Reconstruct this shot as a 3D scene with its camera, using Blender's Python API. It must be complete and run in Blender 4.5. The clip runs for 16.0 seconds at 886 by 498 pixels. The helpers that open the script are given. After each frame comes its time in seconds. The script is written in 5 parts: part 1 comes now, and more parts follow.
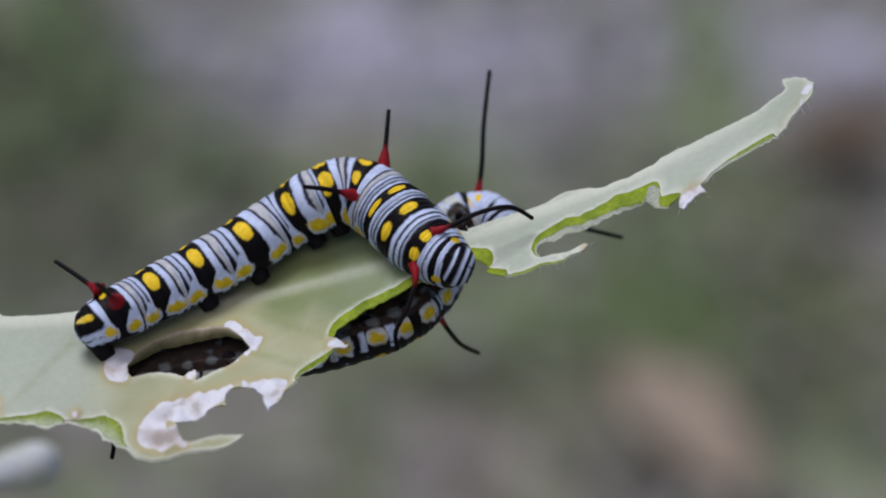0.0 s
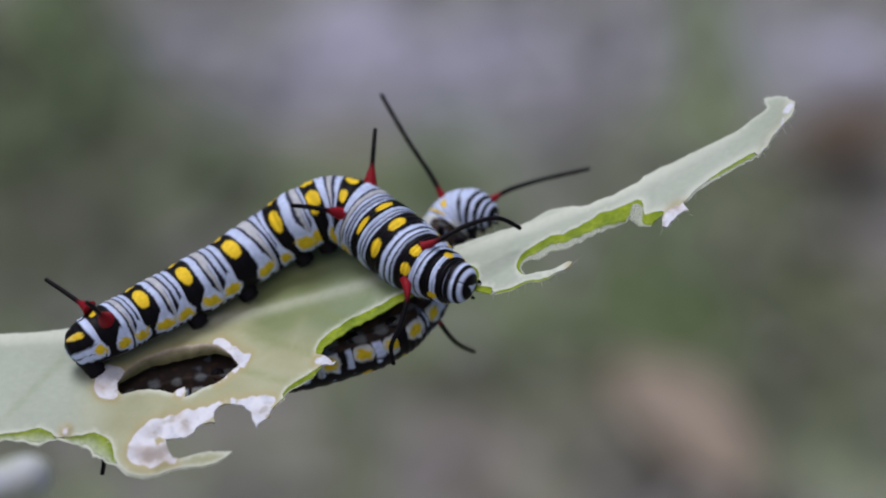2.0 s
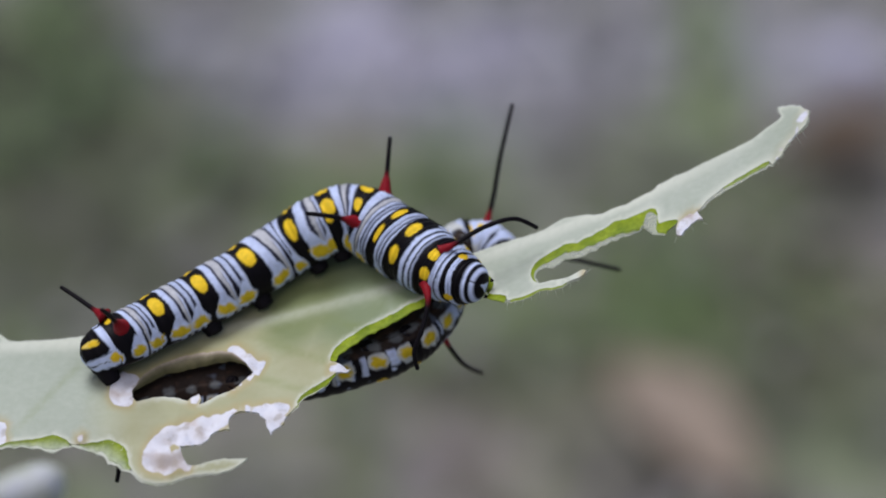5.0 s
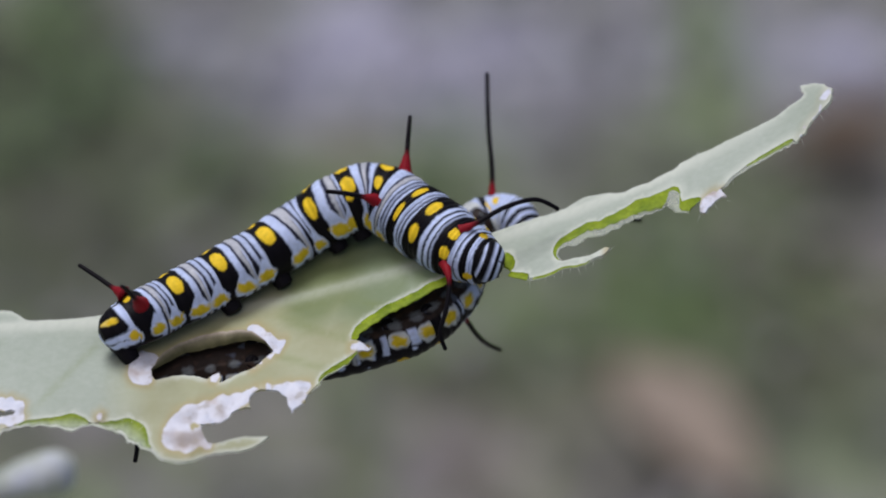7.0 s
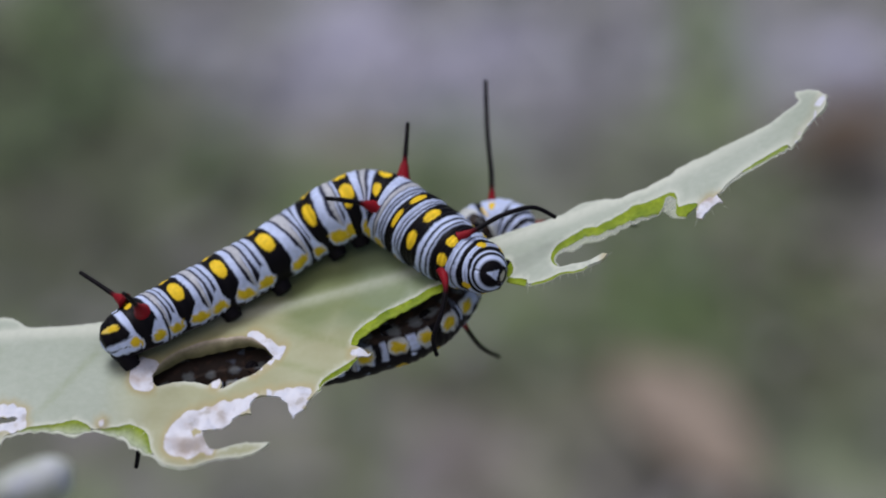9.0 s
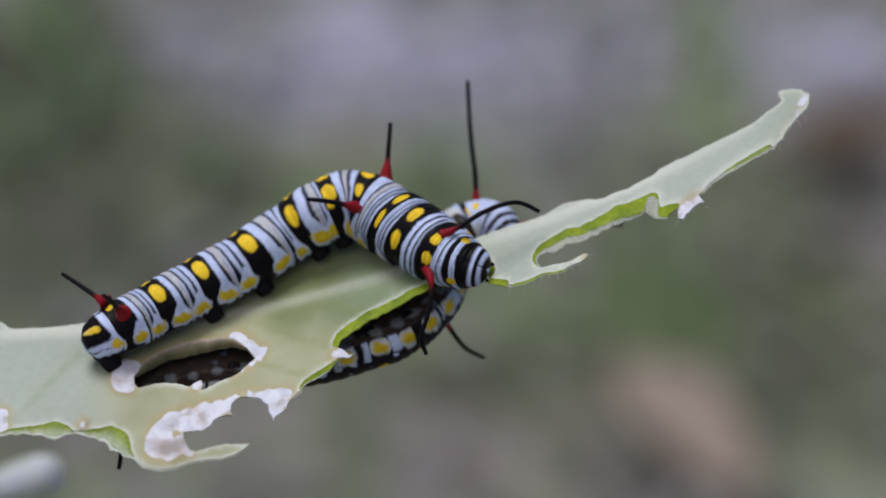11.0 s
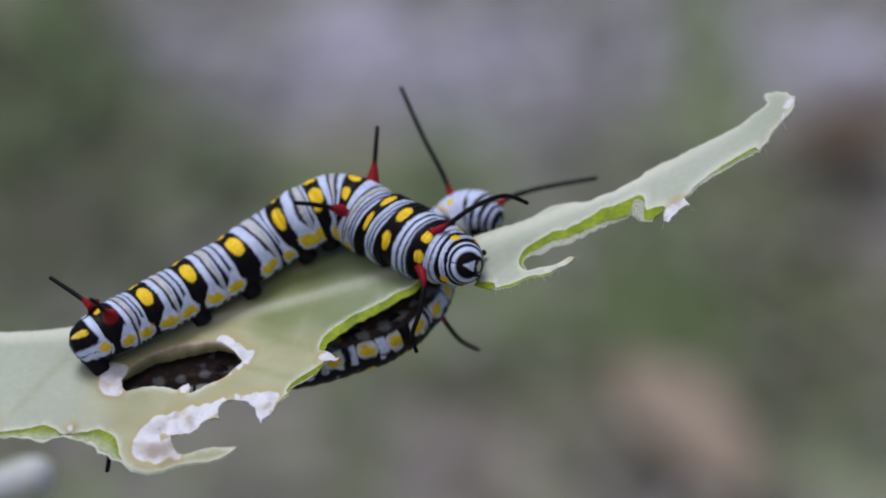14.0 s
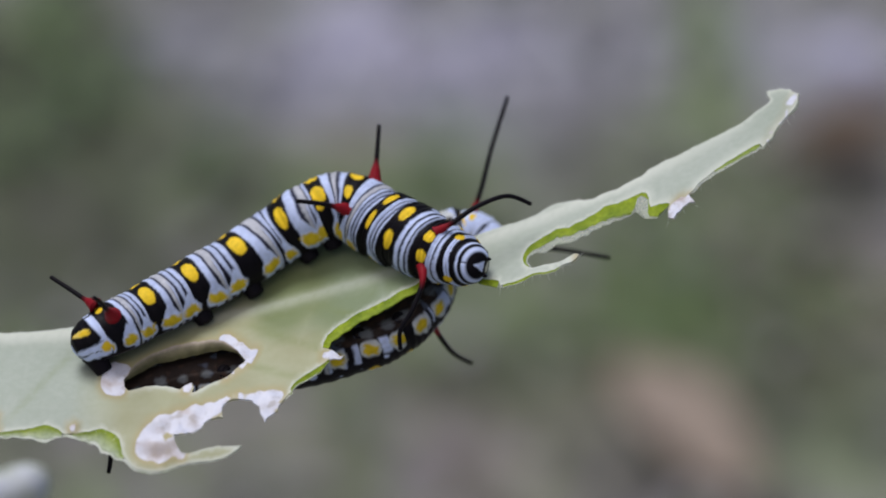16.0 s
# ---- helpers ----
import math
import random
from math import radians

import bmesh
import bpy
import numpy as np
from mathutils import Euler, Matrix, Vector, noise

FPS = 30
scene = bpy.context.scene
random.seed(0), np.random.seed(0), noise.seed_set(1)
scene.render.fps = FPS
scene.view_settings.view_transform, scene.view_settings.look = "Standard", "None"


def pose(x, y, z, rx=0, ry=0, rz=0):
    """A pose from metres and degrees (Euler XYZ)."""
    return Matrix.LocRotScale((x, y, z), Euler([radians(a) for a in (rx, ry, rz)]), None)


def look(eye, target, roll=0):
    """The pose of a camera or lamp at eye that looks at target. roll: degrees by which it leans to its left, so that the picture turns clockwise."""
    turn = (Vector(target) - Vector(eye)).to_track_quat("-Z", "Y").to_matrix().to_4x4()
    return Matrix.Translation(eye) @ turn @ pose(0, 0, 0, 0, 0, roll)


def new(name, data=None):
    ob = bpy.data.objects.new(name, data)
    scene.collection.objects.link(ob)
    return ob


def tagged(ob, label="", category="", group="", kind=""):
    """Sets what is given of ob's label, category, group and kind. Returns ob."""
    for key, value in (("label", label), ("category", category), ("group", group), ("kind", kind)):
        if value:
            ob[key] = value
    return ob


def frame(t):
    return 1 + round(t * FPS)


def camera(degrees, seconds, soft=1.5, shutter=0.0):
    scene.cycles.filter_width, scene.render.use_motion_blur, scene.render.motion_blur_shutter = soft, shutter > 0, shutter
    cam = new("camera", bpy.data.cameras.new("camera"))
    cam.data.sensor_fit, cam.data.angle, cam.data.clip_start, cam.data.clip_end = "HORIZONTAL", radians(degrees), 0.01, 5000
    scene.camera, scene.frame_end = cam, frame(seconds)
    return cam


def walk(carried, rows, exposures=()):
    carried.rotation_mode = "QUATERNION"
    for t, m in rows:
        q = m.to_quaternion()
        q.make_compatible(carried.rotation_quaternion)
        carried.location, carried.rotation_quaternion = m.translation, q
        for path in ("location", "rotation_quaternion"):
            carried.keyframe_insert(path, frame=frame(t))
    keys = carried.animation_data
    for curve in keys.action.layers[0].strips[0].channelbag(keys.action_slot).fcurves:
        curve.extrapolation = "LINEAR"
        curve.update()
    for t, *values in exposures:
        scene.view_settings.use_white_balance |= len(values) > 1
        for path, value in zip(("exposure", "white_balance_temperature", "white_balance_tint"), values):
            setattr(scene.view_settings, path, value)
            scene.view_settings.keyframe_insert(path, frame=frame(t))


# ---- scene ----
from mathutils.geometry import delaunay_2d_cdt

# ---- camera: a macro lens on a tripod, 0.22 m from the leaf ----
cam = camera(20, 16.0, soft=2.0)
cam.data.dof.use_dof = True
cam.data.dof.focus_distance = 0.2195
cam.data.dof.aperture_fstop = 13.5
EYE, AIM = (0.0, -0.18185, 0.82733), (0.0, 0.0, 0.7)
walk(cam, [(0.0, look(EYE, AIM)), (16.0, look(EYE, AIM))], [(0, -0.17, 6500, 13), (1, -0.16, 6500, 13), (1.5, -0.14, 6500, 13), (2.5, -0.11, 6500, 13), (3, -0.08, 6500, 13), (3.5, -0.05, 6500, 13), (4, -0.05, 6500, 13), (6.5, -0.08, 6500, 13), (7, -0.11, 6500, 13), (8, -0.14, 6500, 13), (12, -0.14, 6500, 13), (12.5, -0.11, 6500, 13), (15, -0.1, 6500, 13), (16, -0.07, 6500, 13)])

# ---- light: bright shade under an overcast sky ----
world = bpy.data.worlds.new("overcast_sky")
scene.world = world
world.use_nodes = True
wn = world.node_tree
sky = wn.nodes.new("ShaderNodeTexSky")
sky.sky_type, sky.sun_disc = "NISHITA", False
sky.sun_elevation, sky.sun_rotation = radians(62), radians(200)
sky.air_density, sky.dust_density = 1.0, 3.0
wn.links.new(sky.outputs[0], wn.nodes["Background"].inputs[0])
wn.nodes["Background"].inputs[1].default_value = 0.08
sun = new("sun", bpy.data.lights.new("sun", "SUN"))
sun.data.energy, sun.data.angle, sun.data.color = 2.7, radians(30), (0.97, 0.98, 1.0)
sun.matrix_world = look((-0.36, 0.47, 1.45), (0, 0, 0))

# ---- axes: u to the right, v up across the view, d away from the lens; millimetres ----
MM = 0.001
S35, C35 = math.sin(radians(35)), math.cos(radians(35))
ORIGIN = Vector((0, 0, 0.7))


def uvd(u, v, d):
    return Vector((u, v * S35 + d * C35, v * C35 - d * S35)) * MM


def uvd_array(p):
    return np.stack([p[:, 0], p[:, 1] * S35 + p[:, 2] * C35, p[:, 1] * C35 - p[:, 2] * S35], 1) * MM


# ---- materials ----
def nodes_of(name, rough=0.6, spec=0.5):
    m = bpy.data.materials.new(name)
    m.use_nodes = True
    b = m.node_tree.nodes["Principled BSDF"]
    b.inputs["Roughness"].default_value = rough
    b.inputs["Specular IOR Level"].default_value = spec
    return m, m.node_tree, b


def noise_node(nt, scale, detail=4.0, rough=0.6, coords="Object"):
    tc = nt.nodes.new("ShaderNodeTexCoord")
    n = nt.nodes.new("ShaderNodeTexNoise")
    n.inputs["Scale"].default_value, n.inputs["Detail"].default_value, n.inputs["Roughness"].default_value = scale, detail, rough
    nt.links.new(tc.outputs[coords], n.inputs["Vector"])
    return n


def ramp_node(nt, src, stops):
    r = nt.nodes.new("ShaderNodeValToRGB")
    while len(r.color_ramp.elements) < len(stops):
        r.color_ramp.elements.new(0.5)
    for e, (p, c) in zip(r.color_ramp.elements, stops):
        e.position, e.color = p, (*c, 1)
    nt.links.new(src, r.inputs[0])
    return r


def mix_node(nt, a, b, fac, kind="MIX"):
    m = nt.nodes.new("ShaderNodeMix")
    m.data_type, m.blend_type = "RGBA", kind
    for sock, val in ((m.inputs[0], fac), (m.inputs[6], a), (m.inputs[7], b)):
        if isinstance(val, (int, float)):
            sock.default_value = val
        elif isinstance(val, tuple):
            sock.default_value = (*val, 1)
        else:
            nt.links.new(val, sock)
    return m.outputs[2]


def bump_node(nt, b, src, strength, dist):
    n = nt.nodes.new("ShaderNodeBump")
    n.inputs["Strength"].default_value, n.inputs["Distance"].default_value = strength, dist
    nt.links.new(src, n.inputs["Height"])
    nt.links.new(n.outputs[0], b.inputs["Normal"])


def two_scale(name, dark, light, big, fine, rough=0.8, bump=0.3, depth=0.001, spec=0.3):
    m, nt, b = nodes_of(name, rough, spec)
    n1, n2 = noise_node(nt, big, 3), noise_node(nt, fine, 5)
    base = ramp_node(nt, n1.outputs[0], [(0.3, dark), (0.7, light)]).outputs[0]
    grain = ramp_node(nt, n2.outputs[0], [(0.25, (0.65, 0.65, 0.65)), (0.75, (1.25, 1.25, 1.25))]).outputs[0]
    nt.links.new(mix_node(nt, base, grain, 1.0, "MULTIPLY"), b.inputs["Base Color"])
    bump_node(nt, b, n2.outputs[0], bump, depth)
    return m


def attr(nt, name):
    a = nt.nodes.new("ShaderNodeAttribute")
    a.attribute_name = name
    return a


def skin_material():
    """Caterpillar skin: the markings of the mesh, faintly mottled, with fine wrinkles and a soft sheen."""
    m, nt, b = nodes_of("caterpillar_skin", 0.46, 0.09)
    n1, n2 = noise_node(nt, 900, 3), noise_node(nt, 4200, 3)
    mott = ramp_node(nt, n1.outputs[0], [(0.3, (0.82, 0.82, 0.84)), (0.7, (1.08, 1.07, 1.05))]).outputs[0]
    nt.links.new(mix_node(nt, attr(nt, "marking").outputs["Color"], mott, 1.0, "MULTIPLY"), b.inputs["Base Color"])
    bump_node(nt, b, n2.outputs[0], 0.45, 0.0001)
    return m


def blade_material():
    """A milkweed leaf: pale glaucous green, yellowing beside the bites, papery white where it has dried."""
    m, nt, b = nodes_of("milkweed_blade", 0.55, 0.35)
    big, fine, cells = noise_node(nt, 90, 4), noise_node(nt, 1500, 4), noise_node(nt, 300, 3)
    green = ramp_node(nt, big.outputs[0], [(0.3, (0.355, 0.405, 0.325)), (0.7, (0.455, 0.50, 0.43))]).outputs[0]
    grain = ramp_node(nt, fine.outputs[0], [(0.3, (0.94, 0.95, 0.93)), (0.7, (1.06, 1.05, 1.06))]).outputs[0]
    green = mix_node(nt, green, grain, 1.0, "MULTIPLY")
    yellow = ramp_node(nt, cells.outputs[0], [(0.3, (0.37, 0.345, 0.15)), (0.7, (0.45, 0.44, 0.23))]).outputs[0]
    col = mix_node(nt, green, yellow, attr(nt, "yellowing").outputs["Fac"])
    # shade below the caterpillar, put into the leaf's colour
    col = mix_node(nt, col, (0.15, 0.205, 0.07), attr(nt, "body_shade").outputs["Fac"])
    col = mix_node(nt, col, (0.70, 0.72, 0.63), attr(nt, "rib").outputs["Fac"])
    col = mix_node(nt, col, (0.20, 0.25, 0.07), attr(nt, "vein").outputs["Fac"])
    col = mix_node(nt, col, (0.66, 0.69, 0.60), attr(nt, "fringe").outputs["Fac"])
    dry = ramp_node(nt, cells.outputs[0], [(0.26, (0.40, 0.31, 0.26)), (0.33, (0.62, 0.56, 0.56)), (0.43, (0.72, 0.72, 0.79)), (0.52, (0.77, 0.78, 0.87)), (0.64, (0.64, 0.67, 0.79))]).outputs[0]
    flecks = ramp_node(nt, noise_node(nt, 850, 5).outputs[0], [(0.33, (0.70, 0.66, 0.60)), (0.46, (0.97, 0.96, 0.96)), (0.7, (1.05, 1.05, 1.05))]).outputs[0]
    dry = mix_node(nt, dry, flecks, 1.0, "MULTIPLY")
    dry = mix_node(nt, dry, (0.40, 0.34, 0.31), attr(nt, "brown_streak").outputs["Fac"])
    col = mix_node(nt, col, (0.45, 0.36, 0.17), attr(nt, "scorch").outputs["Fac"])
    torn = nt.nodes.new("ShaderNodeMath")
    torn.operation = "MULTIPLY_ADD"
    torn.inputs[1].default_value = 0.22
    nt.links.new(cells.outputs[0], torn.inputs[0])
    nt.links.new(attr(nt, "dry").outputs["Fac"], torn.inputs[2])
    col = mix_node(nt, col, dry, ramp_node(nt, torn.outputs[0], [(0.58, (0, 0, 0)), (0.66, (1, 1, 1))]).outputs[0])
    nt.links.new(col, b.inputs["Base Color"])
    bump_node(nt, b, cells.outputs[0], 0.25, 0.00025)
    tr = nt.nodes.new("ShaderNodeBsdfTranslucent")
    tr.inputs[0].default_value = (0.35, 0.5, 0.1, 1)
    mx = nt.nodes.new("ShaderNodeMixShader")
    mx.inputs[0].default_value = 0.12
    out = nt.nodes["Material Output"]
    nt.links.new(b.outputs[0], mx.inputs[1])
    nt.links.new(tr.outputs[0], mx.inputs[2])
    nt.links.new(mx.outputs[0], out.inputs[0])
    return m


def soil_material():
    """Bare grey-brown earth with pale dusty patches and thin moss."""
    m, nt, b = nodes_of("dusty_soil", 0.95, 0.2)
    n1, n2, n3 = noise_node(nt, 14, 4), noise_node(nt, 160, 5), noise_node(nt, 34, 4)
    earth = ramp_node(nt, n1.outputs[0], [(0.3, (0.138, 0.14, 0.108)), (0.7, (0.195, 0.19, 0.158))]).outputs[0]
    n4, n5 = noise_node(nt, 19, 3), noise_node(nt, 26, 3)
    earth = mix_node(nt, earth, (0.135, 0.175, 0.085), ramp_node(nt, n4.outputs[0], [(0.48, (0, 0, 0)), (0.6, (0.85, 0.85, 0.85))]).outputs[0])
    earth = mix_node(nt, earth, (0.215, 0.195, 0.225), ramp_node(nt, n5.outputs[0], [(0.5, (0, 0, 0)), (0.62, (0.8, 0.8, 0.8))]).outputs[0])
    earth = mix_node(nt, earth, (0.345, 0.335, 0.43), attr(nt, "dust").outputs["Fac"])
    earth = mix_node(nt, earth, (0.24, 0.175, 0.15), attr(nt, "tan").outputs["Fac"])
    earth = mix_node(nt, earth, (0.122, 0.178, 0.065), attr(nt, "moss").outputs["Fac"])
    earth = mix_node(nt, earth, (0.062, 0.058, 0.05), attr(nt, "dark_soil").outputs["Fac"])
    grain = ramp_node(nt, n2.outputs[0], [(0.25, (0.6, 0.6, 0.6)), (0.75, (1.3, 1.3, 1.3))]).outputs[0]
    lumps = ramp_node(nt, n3.outputs[0], [(0.38, (0.48, 0.48, 0.48)), (0.62, (1.42, 1.42, 1.42))]).outputs[0]
    col = mix_node(nt, mix_node(nt, earth, grain, 1.0, "MULTIPLY"), lumps, 1.0, "MULTIPLY")
    nt.links.new(col, b.inputs["Base Color"])
    bump_node(nt, b, n2.outputs[0], 0.6, 0.004)
    return m


def flesh_material():
    """Moist green inner flesh of a bitten leaf, with the pale lower skin left as a fringe."""
    m, nt, b = nodes_of("cut_leaf_flesh", 0.6, 0.12)
    n1, n2 = noise_node(nt, 500, 4), noise_node(nt, 2600, 4)
    col = ramp_node(nt, n1.outputs[0], [(0.3, (0.125, 0.195, 0.005)), (0.7, (0.275, 0.35, 0.016))]).outputs[0]
    col = mix_node(nt, col, (0.50, 0.55, 0.45), attr(nt, "skin").outputs["Fac"])
    grain = ramp_node(nt, n2.outputs[0], [(0.3, (0.8, 0.8, 0.8)), (0.7, (1.15, 1.15, 1.15))]).outputs[0]
    nt.links.new(mix_node(nt, col, grain, 1.0, "MULTIPLY"), b.inputs["Base Color"])
    bump_node(nt, b, n2.outputs[0], 0.35, 0.00012)
    return m


def stone_material():
    m, nt, b = nodes_of("pebble_stone", 0.85, 0.25)
    g = nt.nodes.new("ShaderNodeNewGeometry")
    n = noise_node(nt, 300, 4)
    col = ramp_node(nt, g.outputs["Random Per Island"], [(0.0, (0.06, 0.055, 0.045)), (0.35, (0.18, 0.17, 0.145)), (0.7, (0.26, 0.25, 0.26)), (1.0, (0.40, 0.38, 0.37))]).outputs[0]
    grain = ramp_node(nt, n.outputs[0], [(0.3, (0.75, 0.75, 0.75)), (0.7, (1.2, 1.2, 1.2))]).outputs[0]
    nt.links.new(mix_node(nt, col, grain, 1.0, "MULTIPLY"), b.inputs["Base Color"])
    return m


def rim_material():
    """The dried rim of a hole: beige on top, olive brown towards its inner edge."""
    m, nt, b = nodes_of("browned_leaf_rim", 0.7, 0.3)
    n1, n2 = noise_node(nt, 300, 3), noise_node(nt, 1500, 5)
    col = ramp_node(nt, n1.outputs[0], [(0.3, (0.34, 0.28, 0.20)), (0.7, (0.58, 0.50, 0.42))]).outputs[0]
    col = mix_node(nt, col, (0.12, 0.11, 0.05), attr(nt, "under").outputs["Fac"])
    grain = ramp_node(nt, n2.outputs[0], [(0.25, (0.7, 0.7, 0.7)), (0.75, (1.2, 1.2, 1.2))]).outputs[0]
    nt.links.new(mix_node(nt, col, grain, 1.0, "MULTIPLY"), b.inputs["Base Color"])
    bump_node(nt, b, n2.outputs[0], 0.3, 0.0002)
    return m


def thin_skin_material():
    """The whitish lower skin of the leaf where the flesh is eaten: thin enough to see through in places."""
    m, nt, b = nodes_of("thin_leaf_skin", 0.5, 0.4)
    n1, n2 = noise_node(nt, 700, 4), noise_node(nt, 2400, 3)
    col = ramp_node(nt, n1.outputs[0], [(0.3, (0.44, 0.49, 0.35)), (0.7, (0.68, 0.70, 0.64))]).outputs[0]
    nt.links.new(col, b.inputs["Base Color"])
    bump_node(nt, b, n2.outputs[0], 0.3, 0.0001)
    clear = nt.nodes.new("ShaderNodeBsdfTransparent")
    mx = nt.nodes.new("ShaderNodeMixShader")
    worn = ramp_node(nt, n1.outputs[0], [(0.35, (0.45, 0.45, 0.45)), (0.7, (0.85, 0.85, 0.85))]).outputs[0]
    nt.links.new(mix_node(nt, worn, attr(nt, "clear").outputs["Fac"], 1.0, "MULTIPLY"), mx.inputs[0])
    nt.links.new(b.outputs[0], mx.inputs[1])
    nt.links.new(clear.outputs[0], mx.inputs[2])
    nt.links.new(mx.outputs[0], nt.nodes["Material Output"].inputs[0])
    return m


STONE = stone_material()
THIN_SKIN = thin_skin_material()
SKIN = skin_material()
BLADE = blade_material()
FLESH = flesh_material()
LIP = rim_material()
HAIR = two_scale("white_leaf_hair", (0.6, 0.62, 0.55), (0.8, 0.8, 0.75), 500, 2000, 0.6, 0.1, 0.0001)
STEM = two_scale("green_stem", (0.16, 0.22, 0.09), (0.24, 0.3, 0.14), 60, 600, 0.6, 0.2, 0.0003)
SOIL = soil_material()
WEED = two_scale("weed_leaf", (0.06, 0.10, 0.04), (0.12, 0.17, 0.075), 30, 300, 0.6, 0.2, 0.001)
DRY_LEAF = two_scale("dry_tan_leaf", (0.265, 0.21, 0.165), (0.345, 0.28, 0.23), 30, 300, 0.8, 0.3, 0.001)
BROWN_LEAF = two_scale("dark_brown_leaf", (0.085, 0.055, 0.03), (0.14, 0.09, 0.052), 30, 300, 0.8, 0.3, 0.001)


# ---- mesh helpers ----
def mesh_of(name, verts, faces, material, smooth=True):
    me = bpy.data.meshes.new(name)
    me.from_pydata([tuple(v) for v in verts], [], faces)
    me.materials.append(material)
    if smooth:
        me.polygons.foreach_set("use_smooth", [True] * len(me.polygons))
    me.update()
    return me


def part(name, me, parent, label=""):
    ob = new(name, me)
    ob.parent = parent
    if label:
        tagged(ob, label)
    return ob


def empty(name, place, label, category, group=""):
    ob = new(name)
    ob.location = place
    ob.empty_display_size = 0.01
    return tagged(ob, label, category, group)


def colour_layer(me, name, rgb):
    a = me.color_attributes.new(name, "FLOAT_COLOR", "POINT")
    a.data.foreach_set("color", np.concatenate([rgb, np.ones((len(rgb), 1))], 1).astype(np.float32).ravel())


def value_layer(me, name, values):
    a = me.attributes.new(name, "FLOAT", "POINT")
    a.data.foreach_set("value", np.asarray(values, np.float32))


def spline(points, n=16):
    """Catmull-Rom through rows of numbers."""
    p = np.asarray(points, float)
    rows = []
    for i in range(len(p) - 1):
        a, b, c, d = p[max(i - 1, 0)], p[i], p[i + 1], p[min(i + 2, len(p) - 1)]
        for t in np.linspace(0, 1, n, endpoint=False):
            rows.append(0.5 * (2 * b + (c - a) * t + (2 * a - 5 * b + 4 * c - d) * t * t + (3 * b - a - 3 * c + d) * t ** 3))
    rows.append(p[-1])
    return np.array(rows)


def unit(a):
    return a / np.maximum(np.linalg.norm(a, axis=-1, keepdims=True), 1e-9)


def grid_faces(rows, cols, wrap=True):
    faces = []
    for i in range(rows - 1):
        for j in range(cols if wrap else cols - 1):
            k = (j + 1) % cols
            faces.append((i * cols + j, i * cols + k, (i + 1) * cols + k, (i + 1) * cols + j))
    return faces


def tube(line, radii, sides=12):
    """Verts and faces of a tapered tube along a line, closed at both ends."""
    line = np.asarray(line, float)
    tan = unit(np.gradient(line, axis=0))
    ref = np.array([0.31, 0.52, 0.79])
    n = unit(ref - (tan @ ref)[:, None] * tan)
    b = np.cross(tan, n)
    ang = np.linspace(0, 2 * np.pi, sides, endpoint=False)
    ring = np.cos(ang)[None, :, None] * n[:, None] + np.sin(ang)[None, :, None] * b[:, None]
    v = (line[:, None] + np.asarray(radii)[:, None, None] * ring).reshape(-1, 3)
    f = grid_faces(len(line), sides)
    f.append(tuple(range(sides))[::-1])
    f.append(tuple((len(line) - 1) * sides + j for j in range(sides)))
    return v, f


# ---- the milkweed leaf ----
# plan of the leaf in millimetres: u along the midrib, s across it (towards the lens), widths of the bared flesh and of the torn lower skin
RIB = [4.3e-08, 1.46e-06, -4.9682e-05, 0.00247014, 0.333193, 0.195827]
NEAR_A = [(-44.82, 7.4, 0, 0.2), (-42.04, 8.6, 0, 0.3), (-39.73, 8.8, 0, 0.3), (-39.31, 8.32, 0, 0.3), (-38.61, 8.14, 0, 0.3), (-37.91, 7.99, 0.15, 0.2), (-37.21, 7.8, 0.3, 0.2), (-36.25, 7.76, 0.4, 0.2), (-35.29, 7.76, 0.5, 0.25), (-34.58, 7.66, 0.7, 0.3), (-34.11, 7.54, 1, 0.3), (-33.55, 7.43, 1.2, 0.3), (-33.15, 7.5, 1.2, 0.4), (-32.75, 7.66, 0.9, 0.3), (-32.35, 7.82, 0.6, 0.2), (-32.03, 8.11, 0.3, 0.1), (-31.73, 8.22, 0, 0.2), (-31.15, 8.25, 0.15, 0.3), (-30.44, 8.16, 0.4, 0.3), (-29.72, 8.16, 0.6, 0.4), (-29.15, 8.01, 1, 0.4), (-28.68, 7.96, 1.35, 0.4), (-28.28, 8.12, 1.5, 0.4)]
NEAR_B = [(-27.78, 8.35, 1.6, 0.4), (-27.37, 8.61, 1.6, 0.4), (-27.05, 9.05, 1.5, 0.3), (-26.86, 9.67, 1, 0.3), (-26.78, 10.23, 0.5, 0.3), (-26.41, 10.77, 0, 0.3), (-25.81, 11.38, 0, 0.3), (-25.17, 11.77, 0, 0.25), (-24.21, 12.06, 0, 0.25), (-23.01, 12.11, 0, 0.2), (-22.07, 11.91, 0, 0.15), (-21.12, 11.72, 0, 0.15), (-20.17, 11.77, 0, 0.15), (-18.97, 11.92, 0, 0.1), (-18.26, 11.86, 0, 0.1), (-17.56, 11.62, 0, 0.1), (-16.9, 11.33, 0, 0), (-16.62, 11.1, 0, 0)]
